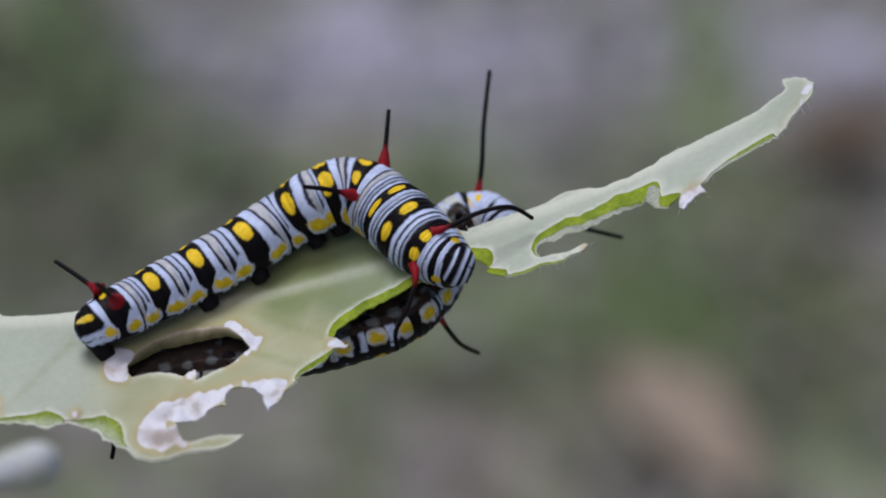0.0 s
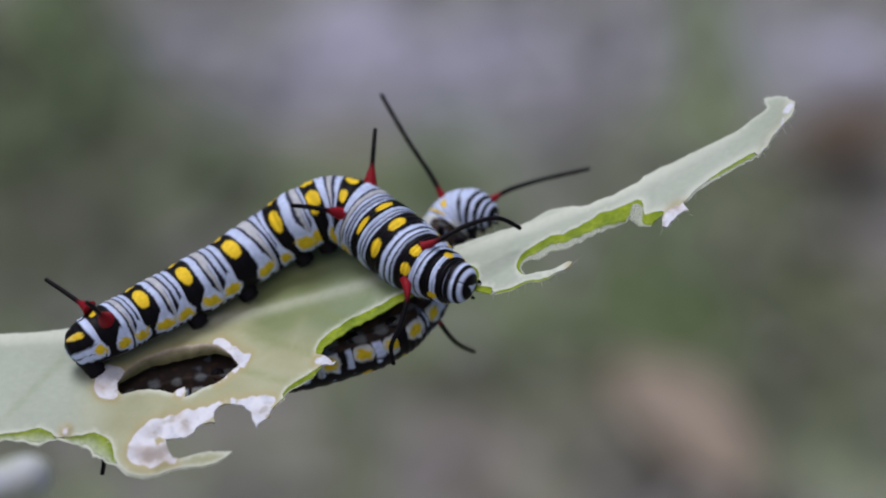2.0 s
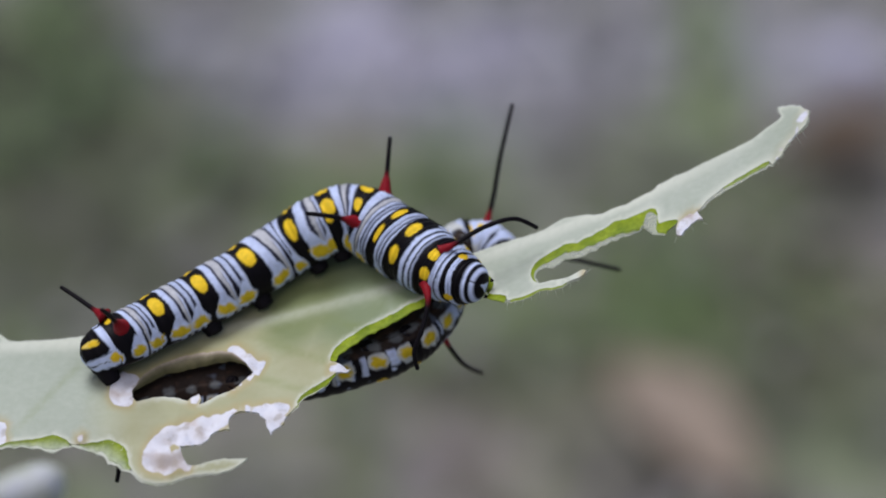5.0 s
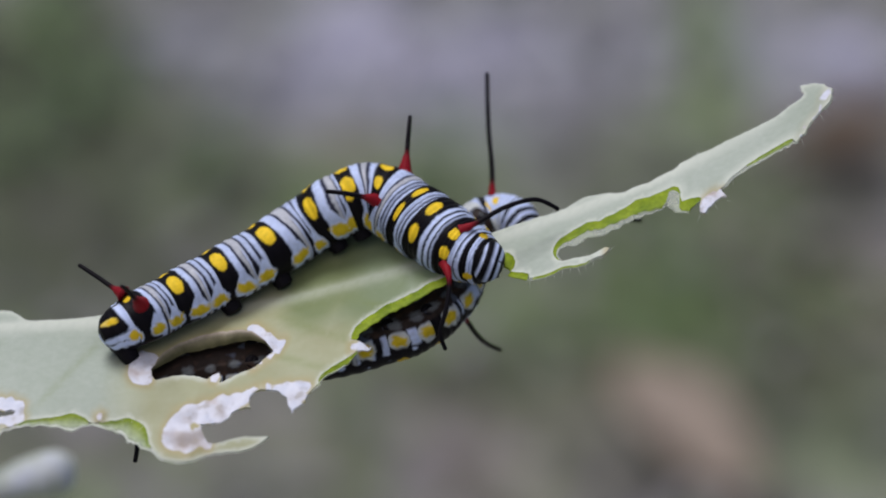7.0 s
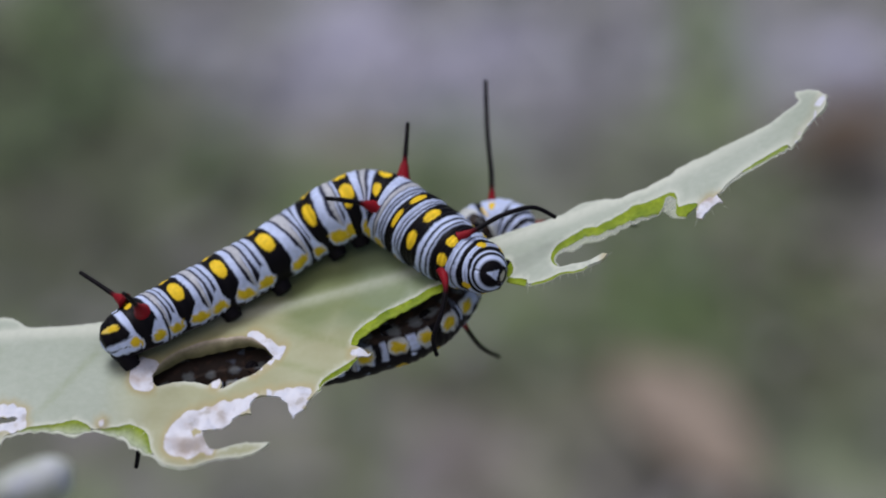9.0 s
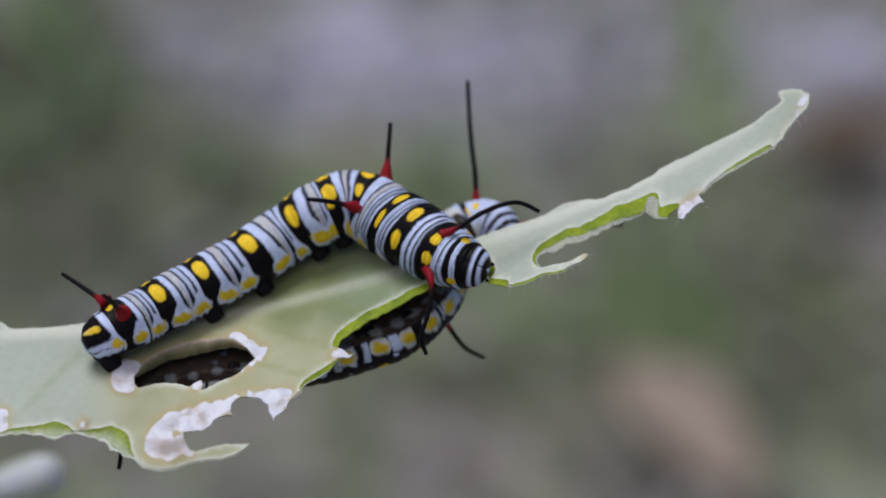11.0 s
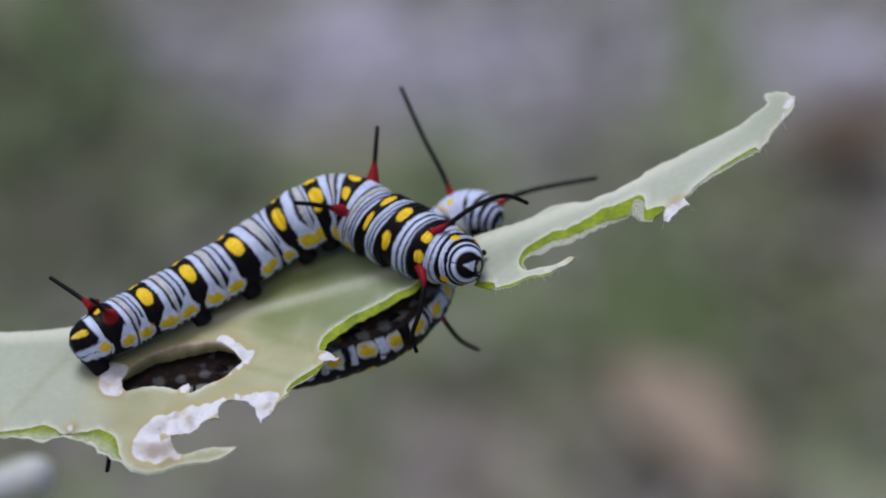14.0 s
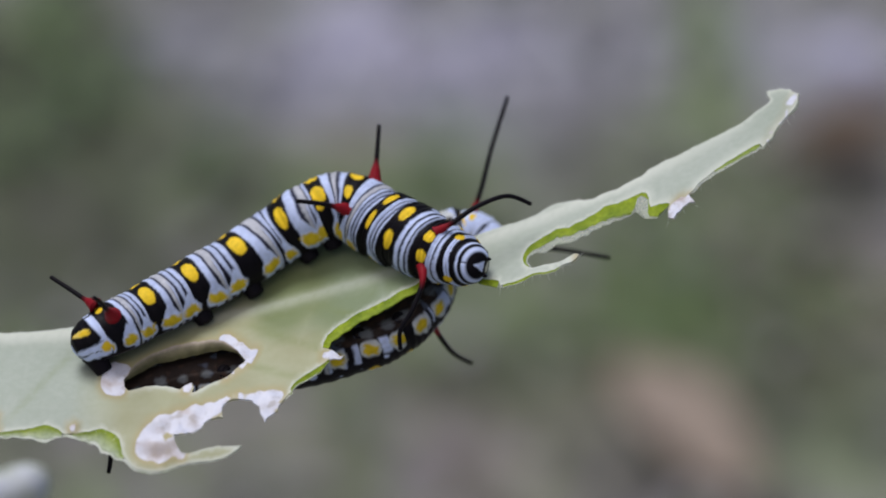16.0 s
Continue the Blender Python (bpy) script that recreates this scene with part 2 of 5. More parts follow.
NEAR_C = [(-17.34, 11.01, 0, 0), (-18.54, 10.75, 0, 0), (-19.49, 10.77, 0, 0), (-20.2, 10.84, 0, 0), (-21.15, 10.98, 0, 0), (-21.73, 10.8, 0, 0), (-22.1, 10.2, 0, 0), (-22.31, 9.71, 0, 0), (-22.44, 9.19, 0, 0), (-21.47, 9.37, 0, 0), (-20.75, 9.47, 0, 0), (-20.28, 9.22, 0, 0), (-19.95, 8.99, 0, 0), (-19.83, 8.69, 0, 0), (-19.36, 8.49, 0, 0), (-18.64, 8.42, 0, 0), (-18.25, 8.54, 0, 0), (-18.36, 8.2, 0, 0), (-18.34, 7.78, 0, 0), (-17.98, 7.29, 0, 0), (-17.5, 7.1, 0, 0), (-16.77, 7.23, 0, 0)]
NEAR_D = [(-15.79, 7.61, 0, 0), (-15.63, 7.92, 0, 0), (-15.14, 8.26, 0, 0), (-15.07, 8.78, 0, 0), (-14.76, 9.26, 0, 0), (-14.65, 9.66, 0, 0), (-14.52, 9.31, 0, 0), (-14.05, 9.14, 0, 0), (-13.57, 8.97, 0, 0), (-13.49, 8.57, 0, 0), (-13.12, 8.14, 0, 0.1), (-12.65, 7.79, 0.1, 0.1), (-12.41, 7.7, 0.1, 0.1), (-12.52, 7.35, 0.15, 0.1), (-12.19, 6.96, 0.25, 0.1), (-11.48, 6.67, 0.35, 0.1), (-11, 6.5, 0.4, 0.1), (-10.52, 6.34, 0.4, 0.1), (-9.79, 6.1, 0.3, 0.05), (-9.22, 5.88, 0.15, 0), (-8.83, 5.79, 0, 0), (-8.34, 5.83, 0, 0), (-7.86, 5.82, 0, 0)]
NEAR_E = [(-8.35, 5.54, 0, 0), (-8.84, 5.17, 0, 0), (-9.34, 4.85, 0.1, 0), (-9.74, 4.65, 0.6, 0), (-9.7, 4.19, 0.65, 0), (-9.42, 3.69, 0.7, 0), (-8.89, 3.35, 0.7, 0), (-8.16, 3.02, 0.7, 0), (-7.42, 2.74, 0.7, 0), (-6.44, 2.43, 0.65, 0), (-4.95, 2.24, 0.65, 0), (-3.96, 2.05, 0.6, 0), (-2.97, 1.77, 0.6, 0), (-2.07, 1.76, 0.5, 0), (-1.22, 1.54, 0.4, 0), (-0.46, 0.79, 0.3, 0), (0.8, 0.51, 0.3, 0), (2.29, 0.82, 0.6, 0), (3.42, 1.22, 0.9, 0), (4.01, 1.43, 1, 0), (4.34, 1.84, 1, 0), (4.51, 2.4, 0.8, 0), (4.39, 2.86, 0.4, 0)]
NEAR_F = [(4.08, 3.1, 0.4, 0), (4.42, 3.31, 0.4, 0), (5.14, 3.62, 0.45, 0), (5.62, 3.94, 0.4, 0.05), (5.7, 4.36, 0, 0.1), (5.99, 4.46, 0.15, 0.1), (6.81, 4.56, 0.2, 0.1), (7.8, 4.53, 0.2, 0.05), (8.54, 4.46, 0.15, 0.05), (9.5, 4.72, 0.15, 0.05), (10.47, 4.84, 0.1, 0.05), (11.22, 4.68, 0.05, 0.05), (11.85, 4.73, 0, 0), (12.35, 4.58, 0, 0), (12.62, 4.29, 0, 0), (12.25, 4.09, 0, 0), (11.75, 4.2, 0, 0), (11.25, 4.3, 0, 0), (10.75, 4.31, 0, 0), (10.03, 4.18, 0, 0), (9.15, 4.05, 0, 0), (8.57, 3.98, 0, 0.1), (8.24, 3.76, 0.1, 0.15)]
NEAR_G = [(7.88, 3.23, 0.25, 0.15), (7.76, 2.79, 0.35, 0.2), (7.89, 2.38, 0.4, 0.3), (8.21, 2, 0.45, 0.4), (8.58, 1.78, 0.5, 0.45), (9.13, 1.64, 0.6, 0.6), (9.74, 1.51, 0.65, 0.7), (10.25, 1.45, 0.7, 0.7), (10.86, 1.28, 0.75, 0.7), (11.5, 1.43, 0.8, 0.65), (11.98, 1.62, 0.75, 0.6), (12.49, 1.47, 0.85, 0.6), (13.24, 1.51, 0.9, 0.6), (13.75, 1.36, 0.95, 0.5), (14.26, 1.31, 1, 0.5), (14.77, 1.16, 1.1, 0.5), (15.2, 0.97, 1.3, 0.45), (15.79, 1.07, 1.4, 0.4), (16.37, 1.21, 1.35, 0.35), (16.87, 1.17, 1.4, 0.3), (17.37, 1.19, 1.4, 0.25)]
NEAR_H = [(17.77, 1.21, 1.2, 0.3), (18.17, 1.23, 0.3, 1.3), (18.56, 1.25, 0.3, 1.4), (18.93, 1.47, 0.3, 1.4), (19.06, 2, 0.1, 1.2), (19, 2.39, 0.1, 1.1), (19.09, 2.84, 0.5, 0.5), (19.38, 2.88, 1, 0.2), (19.92, 2.97, 1.25, 0.15), (20.48, 3.19, 1.1, 0.15), (20.75, 3.41, 0.2, 0.1), (20.53, 3.92, 0, 0), (20.46, 4.5, 0, 0), (20.86, 4.79, 0, 0), (21.2, 4.45, 0, 0), (21.82, 4.24, 0, 0), (22.4, 4.28, 0, 0), (22.84, 4.35, 0, 0), (22.55, 3.9, 0, 0), (22.42, 3.43, 0, 0.1), (22.7, 3.26, 0, 0.2)]
NEAR_I = [(23.51, 2.8, 0, 0.25), (24.03, 2.67, 0, 0.3), (24.8, 2.47, 0.09, 0.3), (25.56, 2.38, 0.22, 0.25), (26.32, 2.31, 0.28, 0.2), (27.07, 2.29, 0.31, 0.2), (27.81, 2.34, 0.34, 0.2), (28.45, 2.34, 0.34, 0.2), (28.83, 2.44, 0.25, 0.2), (29.04, 2.91, 0, 0.15), (29.56, 2.79, 0, 0.1), (30.12, 2.45, 0, 0.1), (30.45, 2.06, 0, 0.1), (31.04, 1.91, 0, 0.05), (31.68, 1.71, 0, 0.05), (32.26, 1.54, 0, 0), (32.54, 1.22, 0, 0), (32.54, 0.78, 0, 0), (32.73, 0.61, 0, 0), (32.34, 0.15, 0, 0), (32.17, -0.27, 0, 0), (31.62, -0.78, 0, 0), (30.94, -1.22, 0, 0), (30.29, -1.6, 0, 0)]
FAR_A = [(30.31, -1.14), (30.48, -0.68), (30.14, -0.49), (29.63, -0.48), (29.12, -0.46), (28.33, -0.29), (27.81, -0.21), (27.06, -0.25), (26.31, -0.29), (25.56, -0.36), (24.67, -0.45), (23.97, -0.51), (23.32, -0.6), (23.05, -0.47), (22.45, -0.47), (21.78, -0.44), (21.04, -0.54), (20.27, -0.44), (19.35, -0.4), (19.23, -0.19), (18.7, -0.01), (17.95, -0.04), (17.19, -0.01), (16.51, 0.12), (15.92, 0.02), (14.91, 0.06), (14.4, 0.11), (13.66, -0.04), (12.94, -0.44), (11.96, -0.73), (11.22, -0.97), (10.71, -1.01), (9.94, -0.84), (9.16, -0.57), (8.4, -0.55), (6.9, -0.7), (5.39, -0.79), (3.87, -0.82), (2.36, -0.84)]
FAR_B = [(2.3, -0.63), (-0.2, -1.74), (-4.29, -4.2), (-8.45, -5.86), (-13.58, -5.62), (-19.59, -4.05), (-26.9, -1.67), (-32.14, -0.67), (-33.93, -0.52), (-35.93, -0.47), (-37.69, -0.47), (-38.71, -0.53), (-39.26, -0.81), (-39.84, -1.2), (-40.67, -1.56), (-41.71, -1.7), (-43.5, -1.6), (-47.09, -1.81)]
BASE = [(-58, -1.6), (-66, -0.8), (-68, 0.6), (-62, 4.5), (-54, 7.5)]
HOLE = [(-26.71, 3.27), (-26.9, 3.73), (-27.14, 4.18), (-27.02, 4.75), (-26.64, 5.11), (-26.06, 5.03), (-25.3, 4.91), (-24.22, 4.94), (-23.13, 5.16), (-22.13, 5.48), (-21.71, 5.16), (-21.18, 5.09), (-20.96, 5.5), (-21.12, 5.9), (-20.73, 5.86), (-20.16, 5.67), (-19.55, 5.44), (-18.59, 5.22), (-17.88, 4.97), (-17.17, 4.59), (-16.57, 3.99), (-17, 3.53), (-17.53, 3), (-18.06, 2.52), (-18.59, 2.14), (-19.51, 1.84), (-20.51, 1.73), (-21.71, 1.7), (-22.99, 1.77), (-24.15, 2.01), (-25.2, 2.33), (-26.04, 2.72)]
HOLE_SMALL = [(-40.64, 7.35), (-39.92, 7.36), (-39.19, 7.36), (-38.59, 7.22), (-38.38, 7), (-38.79, 6.84), (-39.4, 6.94), (-39.76, 6.77), (-40.41, 6.63), (-40.95, 6.87)]
# dried patches: u, s, radius
DRY = [(-27.99, 4.01, 1.2), (-27.32, 3.5, 0.75), (-27.56, 4.7, 0.6), (-28.56, 3.78, 0.5), (-17.05, 3.05, 0.45), (-16.6, 3.55, 0.5), (-16.2, 3.75, 0.5), (-15.8, 3.5, 0.3), (-16.9, 4.5, 0.3), (-17.59, 4.89, 0.22), (-18.2, 5.2, 0.2), (-18.6, 1.95, 0.32), (-21.51, 5.33, 0.5), (-18.1, 2.25, 0.42), (-17.6, 2.6, 0.42), (-24.41, 9.82, 1.25), (-23.32, 10.59, 0.9), (-22.48, 10.24, 0.7), (-21.78, 10.89, 0.5), (-24.48, 8.76, 0.9), (-23.46, 8.18, 0.8), (-22.12, 8.17, 1), (-20.82, 8.17, 1.1), (-20.77, 9.01, 0.8), (-19.64, 7.7, 0.8), (-18.68, 7.58, 0.7), (-17.94, 7.06, 0.35)]
DRY += [(-16.78, 7.05, 0.3), (-15.8, 7.43, 0.4), (-15.06, 7.72, 0.7), (-14.23, 7.89, 0.8), (-14.54, 8.66, 0.7), (-13.61, 7.75, 0.5), (-13.78, 8.46, 0.4), (-14.66, 9.38, 0.3), (-8.59, 5.48, 0.5), (-9.47, 5.39, 0.35), (21.46, 4.1, 0.85), (20.92, 4.31, 0.5), (22.35, 4.05, 0.5), (31.95, 0.94, 0.26), (32.42, 0.67, 0.23), (30.72, 1.77, 0.2), (30.08, 2.2, 0.2), (29.5, 2.59, 0.2), (31.36, 1.56, 0.23), (12.4, 4.33, 0.2), (-40.09, 6.2, 0.6), (-39.1, 6.36, 0.6), (-38.17, 6.78, 0.6), (-38.06, 7.52, 0.5), (-38.81, 7.71, 0.45), (-39.67, 7.75, 0.4), (-40.76, 6.24, 0.6), (-31.1, 7.79, 0.35)]


def rib_height(u):
    c = np.clip(u, -45, 36)
    h = np.polyval(RIB, c)
    slope = np.polyval(np.polyder(RIB), c)
    return h + slope * (u - c)


def leaf_uvd(u, s):
    """The leaf's upper face: it slopes towards the lens and rounds over near its edge."""
    d = np.where(s > 0, -(1.5 * s - 0.045 * s * s), -1.2 * s)
    return np.stack([u, rib_height(u) - s, d], -1)


def leaf_normal(u, s):
    e = 0.05
    a = leaf_uvd(u + e, s) - leaf_uvd(u - e, s)
    b = leaf_uvd(u, s - e) - leaf_uvd(u, s + e)
    n = np.cross(a, b)
    n = unit(n)
    return np.where(n[..., 2:3] > 0, -n, n)


def ragged(points, step=0.4, rough=0.10, closed=True):
    """A finer outline through the points with small uneven nibbles."""
    p = np.asarray(points, float)
    rows = []
    for i in range(len(p) if closed else len(p) - 1):
        a, b = p[i], p[(i + 1) % len(p)]
        n = max(1, int(np.linalg.norm((b - a)[:2]) / step))
        for k in range(n):
            q = a + (b - a) * k / n
            w = noise.noise_vector(Vector((q[0] * 1.3, q[1] * 1.3, 3.7))) * rough + noise.noise_vector(Vector((q[0] * 3.1, q[1] * 3.1, 9.0))) * rough * 0.6
            q = q.copy()
            if k:
                q[0] += w.x
                q[1] += w.y
            rows.append(q)
    return np.array(rows)


def inside(p, poly):
    x, y = p[:, 0][:, None], p[:, 1][:, None]
    a, b = poly[:, :2], np.roll(poly[:, :2], -1, 0)
    hit = ((a[:, 1] > y) != (b[:, 1] > y)) & (x < (b[:, 0] - a[:, 0]) * (y - a[:, 1]) / (b[:, 1] - a[:, 1] + 1e-12) + a[:, 0])
    return hit.sum(1) % 2 == 1


def wrinkle(u, s, dry):
    out = np.empty(len(u))
    for i, (a, b) in enumerate(zip(u, s)):
        out[i] = 0.22 * noise.noise(Vector((a * 0.16, b * 0.3, 1.0))) + 0.05 * noise.noise(Vector((a * 0.9, b * 0.9, 5.0)))
        out[i] += dry[i] * (0.65 * noise.noise(Vector((a * 0.55, b * 0.7, 8.0))) + 0.12 * noise.noise(Vector((a * 2.0, b * 2.0, 2.0))))
    return out


def patch_value(u, s, patches, soft):
    v = np.zeros(len(u))
    for a, b, r in patches:
        q = np.hypot(u - a, (s - b) * 0.95) / r
        v = np.maximum(v, np.clip((1 + soft - q) / soft, 0, 1))
    return v


def uneven_edge(u, s):
    return np.array([noise.noise(Vector((a * 0.8, b * 0.8, 4.0))) + 0.4 * noise.noise(Vector((a * 2.6, b * 2.6, 9.0))) for a, b in zip(u, s)]) * 0.22


def dry_depth(u, s):
    """Millimetres inside the nearest dried patch."""
    off = uneven_edge(u, s)
    return np.max([r - np.hypot(u + off - a, (s + off - b) * 0.95) for a, b, r in DRY], 0)


def build_leaf(parent):
    plain = [(*q, 0.0, 0.0) for q in FAR_A + FAR_B + BASE]
    outer = ragged(NEAR_A + NEAR_B + NEAR_C + NEAR_D + NEAR_E + NEAR_F + NEAR_G + NEAR_H + NEAR_I + plain, 0.3, 0.09)
    holes = [ragged([(*h, 0.0) for h in HOLE], 0.25, 0.07), ragged([(*h, 0.0) for h in HOLE_SMALL], 0.25, 0.06)]
    loops = [outer] + holes
    pts, edges = [], []
    for lp in loops:
        k = len(pts)
        pts += [tuple(q[:2]) for q in lp]
        edges += [(k + i, k + (i + 1) % len(lp)) for i in range(len(lp))]
    gu, gs = np.meshgrid(np.arange(-68, 40, 0.42), np.arange(-7, 16, 0.4))
    g = np.stack([gu.ravel() + 0.12 * np.sin(gs.ravel() * 7), gs.ravel() + 0.1 * np.sin(gu.ravel() * 5)], 1)
    g = g[inside(g, outer) & ~inside(g, holes[0]) & ~inside(g, holes[1])]
    rim = np.array(pts)
    keep = np.array([np.min(np.hypot(rim[:, 0] - q[0], rim[:, 1] - q[1])) > 0.2 for q in g])
    pts += [tuple(q) for q in g[keep]]
    v2, _, f2, _, _, _ = delaunay_2d_cdt([Vector(q) for q in pts], edges, [], 0, 1e-5)
    p = np.array([tuple(v) for v in v2])
    cen = np.array([p[list(f)].mean(0) for f in f2])
    ok = inside(cen, outer) & ~inside(cen, holes[0]) & ~inside(cen, holes[1])
    tri = [tuple(f) for f, k in zip(f2, ok) if k]
    u, s = p[:, 0], p[:, 1]
    ragn = uneven_edge(u, s)
    depth = dry_depth(u, s)
    dry, dry_field = np.clip(0.5 + depth / 0.4, 0, 1), np.clip(0.5 + depth / 1.1, 0, 1)
    scorch = np.where(u > 25, 0.2, 0.75) * np.clip(1 + depth / 0.6, 0, 1)
    # brown-grey streaks inside the largest dried patch
    sx, sy, _ = (np.array(DRY[15]) + np.array(DRY[16])) / 2
    brown_streak = 0.8 * patch_value(u + ragn, s + ragn, [(sx, sy + 0.1, 0.45), (sx + 0.8, sy + 0.15, 0.38), (sx + 1.5, sy - 0.15, 0.28), (sx + 3.2, sy - 1.5, 0.25)], 0.9)

    def rim_gap(loop):
        return np.array([np.min(np.hypot(loop[:, 0] - a, loop[:, 1] - b)) for a, b in p])

    gap, mid = rim_gap(holes[0]), holes[0][:, :2].mean(0)
    low = np.clip((s - mid[1] + 0.25 * (u - mid[0])) * 1.2 + 0.3, 0, 1)
    scorch = np.maximum(scorch, 0.55 * np.exp(-(gap / 0.32) ** 2) * (1 - low))
    fringe = np.maximum(0.85 * np.exp(-(rim_gap(outer) / (0.22 + 0.22 * np.clip((u - 15) / 5, 0, 1) * np.clip(s * 2, 0, 1))) ** 2), 0.95 * low * np.exp(-(gap / 0.24) ** 2))
    # the last three patches tint the shadow below the caterpillar olive
    yellow = patch_value(u, s, [(-22, 6.0, 5.0), (-16.5, 7.0, 5.5), (-11, 6.5, 3.0), (-25, 11.0, 3.5), (-18, 3.5, 3.5), (-29, 12.0, 2.5), (-25, 1.8, 2.6), (-19, 0.6, 2.8), (-13, -0.4, 2.6)], 0.9) * 0.68
    # darker green painted where the caterpillar's body shades the leaf
    body_shade = 0.75 * patch_value(u, s, [(-13, -0.4, 2.2), (-8, -0.8, 3.2), (-2, -1.0, 2.8)], 0.8)
    rib = np.exp(-(np.abs(s + 0.1) / 0.48) ** 2) * np.clip((30 - u) / 10, 0, 1) * (0.8 - 0.4 * np.clip((u + 26) / 10, 0, 1) * np.clip((6 - u) / 6, 0, 1))
    vein = np.zeros(len(u))
    for u0, lean in ((-31, -0.75), (-40, -0.8), (-18.4, 1.67), (-11.5, 1.6), (-24.5, 1.7)):
        off = u - (u0 + (s + 0.02 * s * s) * lean)
        vein = np.maximum(vein, np.exp(-(off / (0.3 + 0.18 * abs(lean))) ** 2) * np.clip((s - 0.6) / 1.5, 0, 1) * np.clip((9.5 - s) / 4, 0, 1) * (0.42 if lean > 0 else 0.25))
    h = wrinkle(u, s, dry) + rib * 0.28 - vein * 0.15
    n = leaf_normal(u, s)
    top = leaf_uvd(u, s) + n * h[:, None]
    thick = 0.30 * (1 - 0.6 * dry)
    low = top - n * thick[:, None]
    nv = len(p)
    # the rim has corners of its own, so that the faces meet in a crisp edge
    verts = uvd_array(np.concatenate([top, low, top, low]))
    up0 = np.array([0, 0.5, -0.85])
    faces = []
    for a, b, c in tri:
        if np.dot(np.cross(top[b] - top[a], top[c] - top[a]), up0) > 0:
            faces.append((a, b, c))
        else:
            faces.append((a, c, b))
    top_faces = list(faces)
    faces = [f for f in top_faces] + [(a + nv, c + nv, b + nv) for a, b, c in top_faces]
    # the rim: all edges used once
    once = {}
    for f in top_faces:
        for a, b in zip(f, f[1:] + f[:1]):
            once[(a, b)] = True
    rim_edges = [(a, b) for a, b in once if (b, a) not in once]
    faces += [(b + 2 * nv, a + 2 * nv, a + 3 * nv, b + 3 * nv) for a, b in rim_edges]
    me = mesh_of("leaf_blade", verts, faces, BLADE)
    for name, val in (("dry", dry_field), ("yellowing", yellow), ("rib", rib), ("vein", vein), ("body_shade", body_shade), ("scorch", scorch), ("fringe", fringe), ("brown_streak", brown_streak)):
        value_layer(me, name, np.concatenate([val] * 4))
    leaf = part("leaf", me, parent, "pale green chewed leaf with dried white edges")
    # the bared flesh along the bites, and the thin lower skin that is left beyond it
    k = len(outer)
    q = outer[:, :2]
    tan = unit(np.roll(q, -3, 0) - np.roll(q, 3, 0))
    out = np.stack([tan[:, 1], -tan[:, 0]], 1)
    area = np.sum(q[:, 0] * np.roll(q[:, 1], -1) - np.roll(q[:, 0], -1) * q[:, 1])
    if area < 0:
        out = -out
    lumps = np.array([noise.noise(Vector((b * 1.7, c * 1.7, 2.0))) + 0.6 * noise.noise(Vector((b * 4.5, c * 4.5, 6.0))) for b, c in q])
    wide = np.where(outer[:, 2] > 0.06, outer[:, 2] * (1 + 0.22 * lumps) * np.where(outer[:, 0] > 7, 0.85, 1), 0)
    thin = np.where(outer[:, 3] > 0.03, outer[:, 3] * (1 + 0.3 * np.roll(lumps, 9)) * np.where(outer[:, 0] < 0, 0.75, 1), 0)
    nq = leaf_normal(q[:, 0], q[:, 1])
    hq = wrinkle(q[:, 0], q[:, 1], patch_value(q[:, 0], q[:, 1], DRY, 0.35))
    bumps = np.array([noise.noise(Vector((b * 3.0, c * 3.0, 11.0))) for b, c in q])

    def strip(rows, on):
        v = np.concatenate(rows)
        f = [(r * k + i, r * k + (i + 1) % k, (r + 1) * k + (i + 1) % k, (r + 1) * k + i) for r in range(len(rows) - 1) for i in range(k) if on[i] and on[(i + 1) % k]]
        used = sorted({i for ff in f for i in ff})
        back = {a: i for i, a in enumerate(used)}
        return uvd_array(v)[used], [tuple(back[i] for i in ff) for ff in f], used

    def beyond(reach, down):
        e = q + out * np.asarray(reach)[:, None]
        return leaf_uvd(e[:, 0], e[:, 1]) + nq * (hq - down)[:, None]

    deepness = np.clip(wide / 0.5, 0.3, 1)
    rows = [beyond(wide * f - 0.03 * (f == 0), deepness * (d + 0.05 * bumps * (0 < f < 1))) for f, d in ((0, 0.0), (0.12, 0.06), (0.3, 0.13), (0.5, 0.18), (0.75, 0.21), (1.0, 0.22), (0.97, 0.3))]
    v, f, used = strip(rows, wide > 0)
    me = mesh_of("cut_edge", v, f, FLESH)
    fade = (0, 0.05, 0.2, 0.42, 0.62, 0.75, 0.75)
    value_layer(me, "skin", [fade[i // k] * (1.0 if q[i % k, 0] < -24 else 0.3 if q[i % k, 0] > 21 else 0.05) for i in used])
    part("cut_edge", me, leaf, "bright green bitten edge of the leaf")
    rows = [beyond(wide * 0.9 + thin * f, deepness * d + 0.10 * f * lumps) for f, d in ((0, 0.22), (0.35, 0.21), (0.7, 0.22), (1.0, 0.25), (1.0, 0.28), (0.0, 0.29))]
    v, f, used = strip(rows, thin > 0)
    me = mesh_of("torn_skin", v, f, THIN_SKIN)
    value_layer(me, "clear", [1.0 if q[i % k, 0] > 0 else 0.15 for i in used])
    part("torn_skin", me, leaf, "thin pale lower skin left along the bites")
    # the browned lip inside the larger hole
    q = holes[0][:, :2]
    k = len(q)
    nq = leaf_normal(q[:, 0], q[:, 1])
    inward = unit(q.mean(0) - q)
    hq = wrinkle(q[:, 0], q[:, 1], np.clip(0.5 + dry_depth(q[:, 0], q[:, 1]) / 0.4, 0, 1))
    v = []
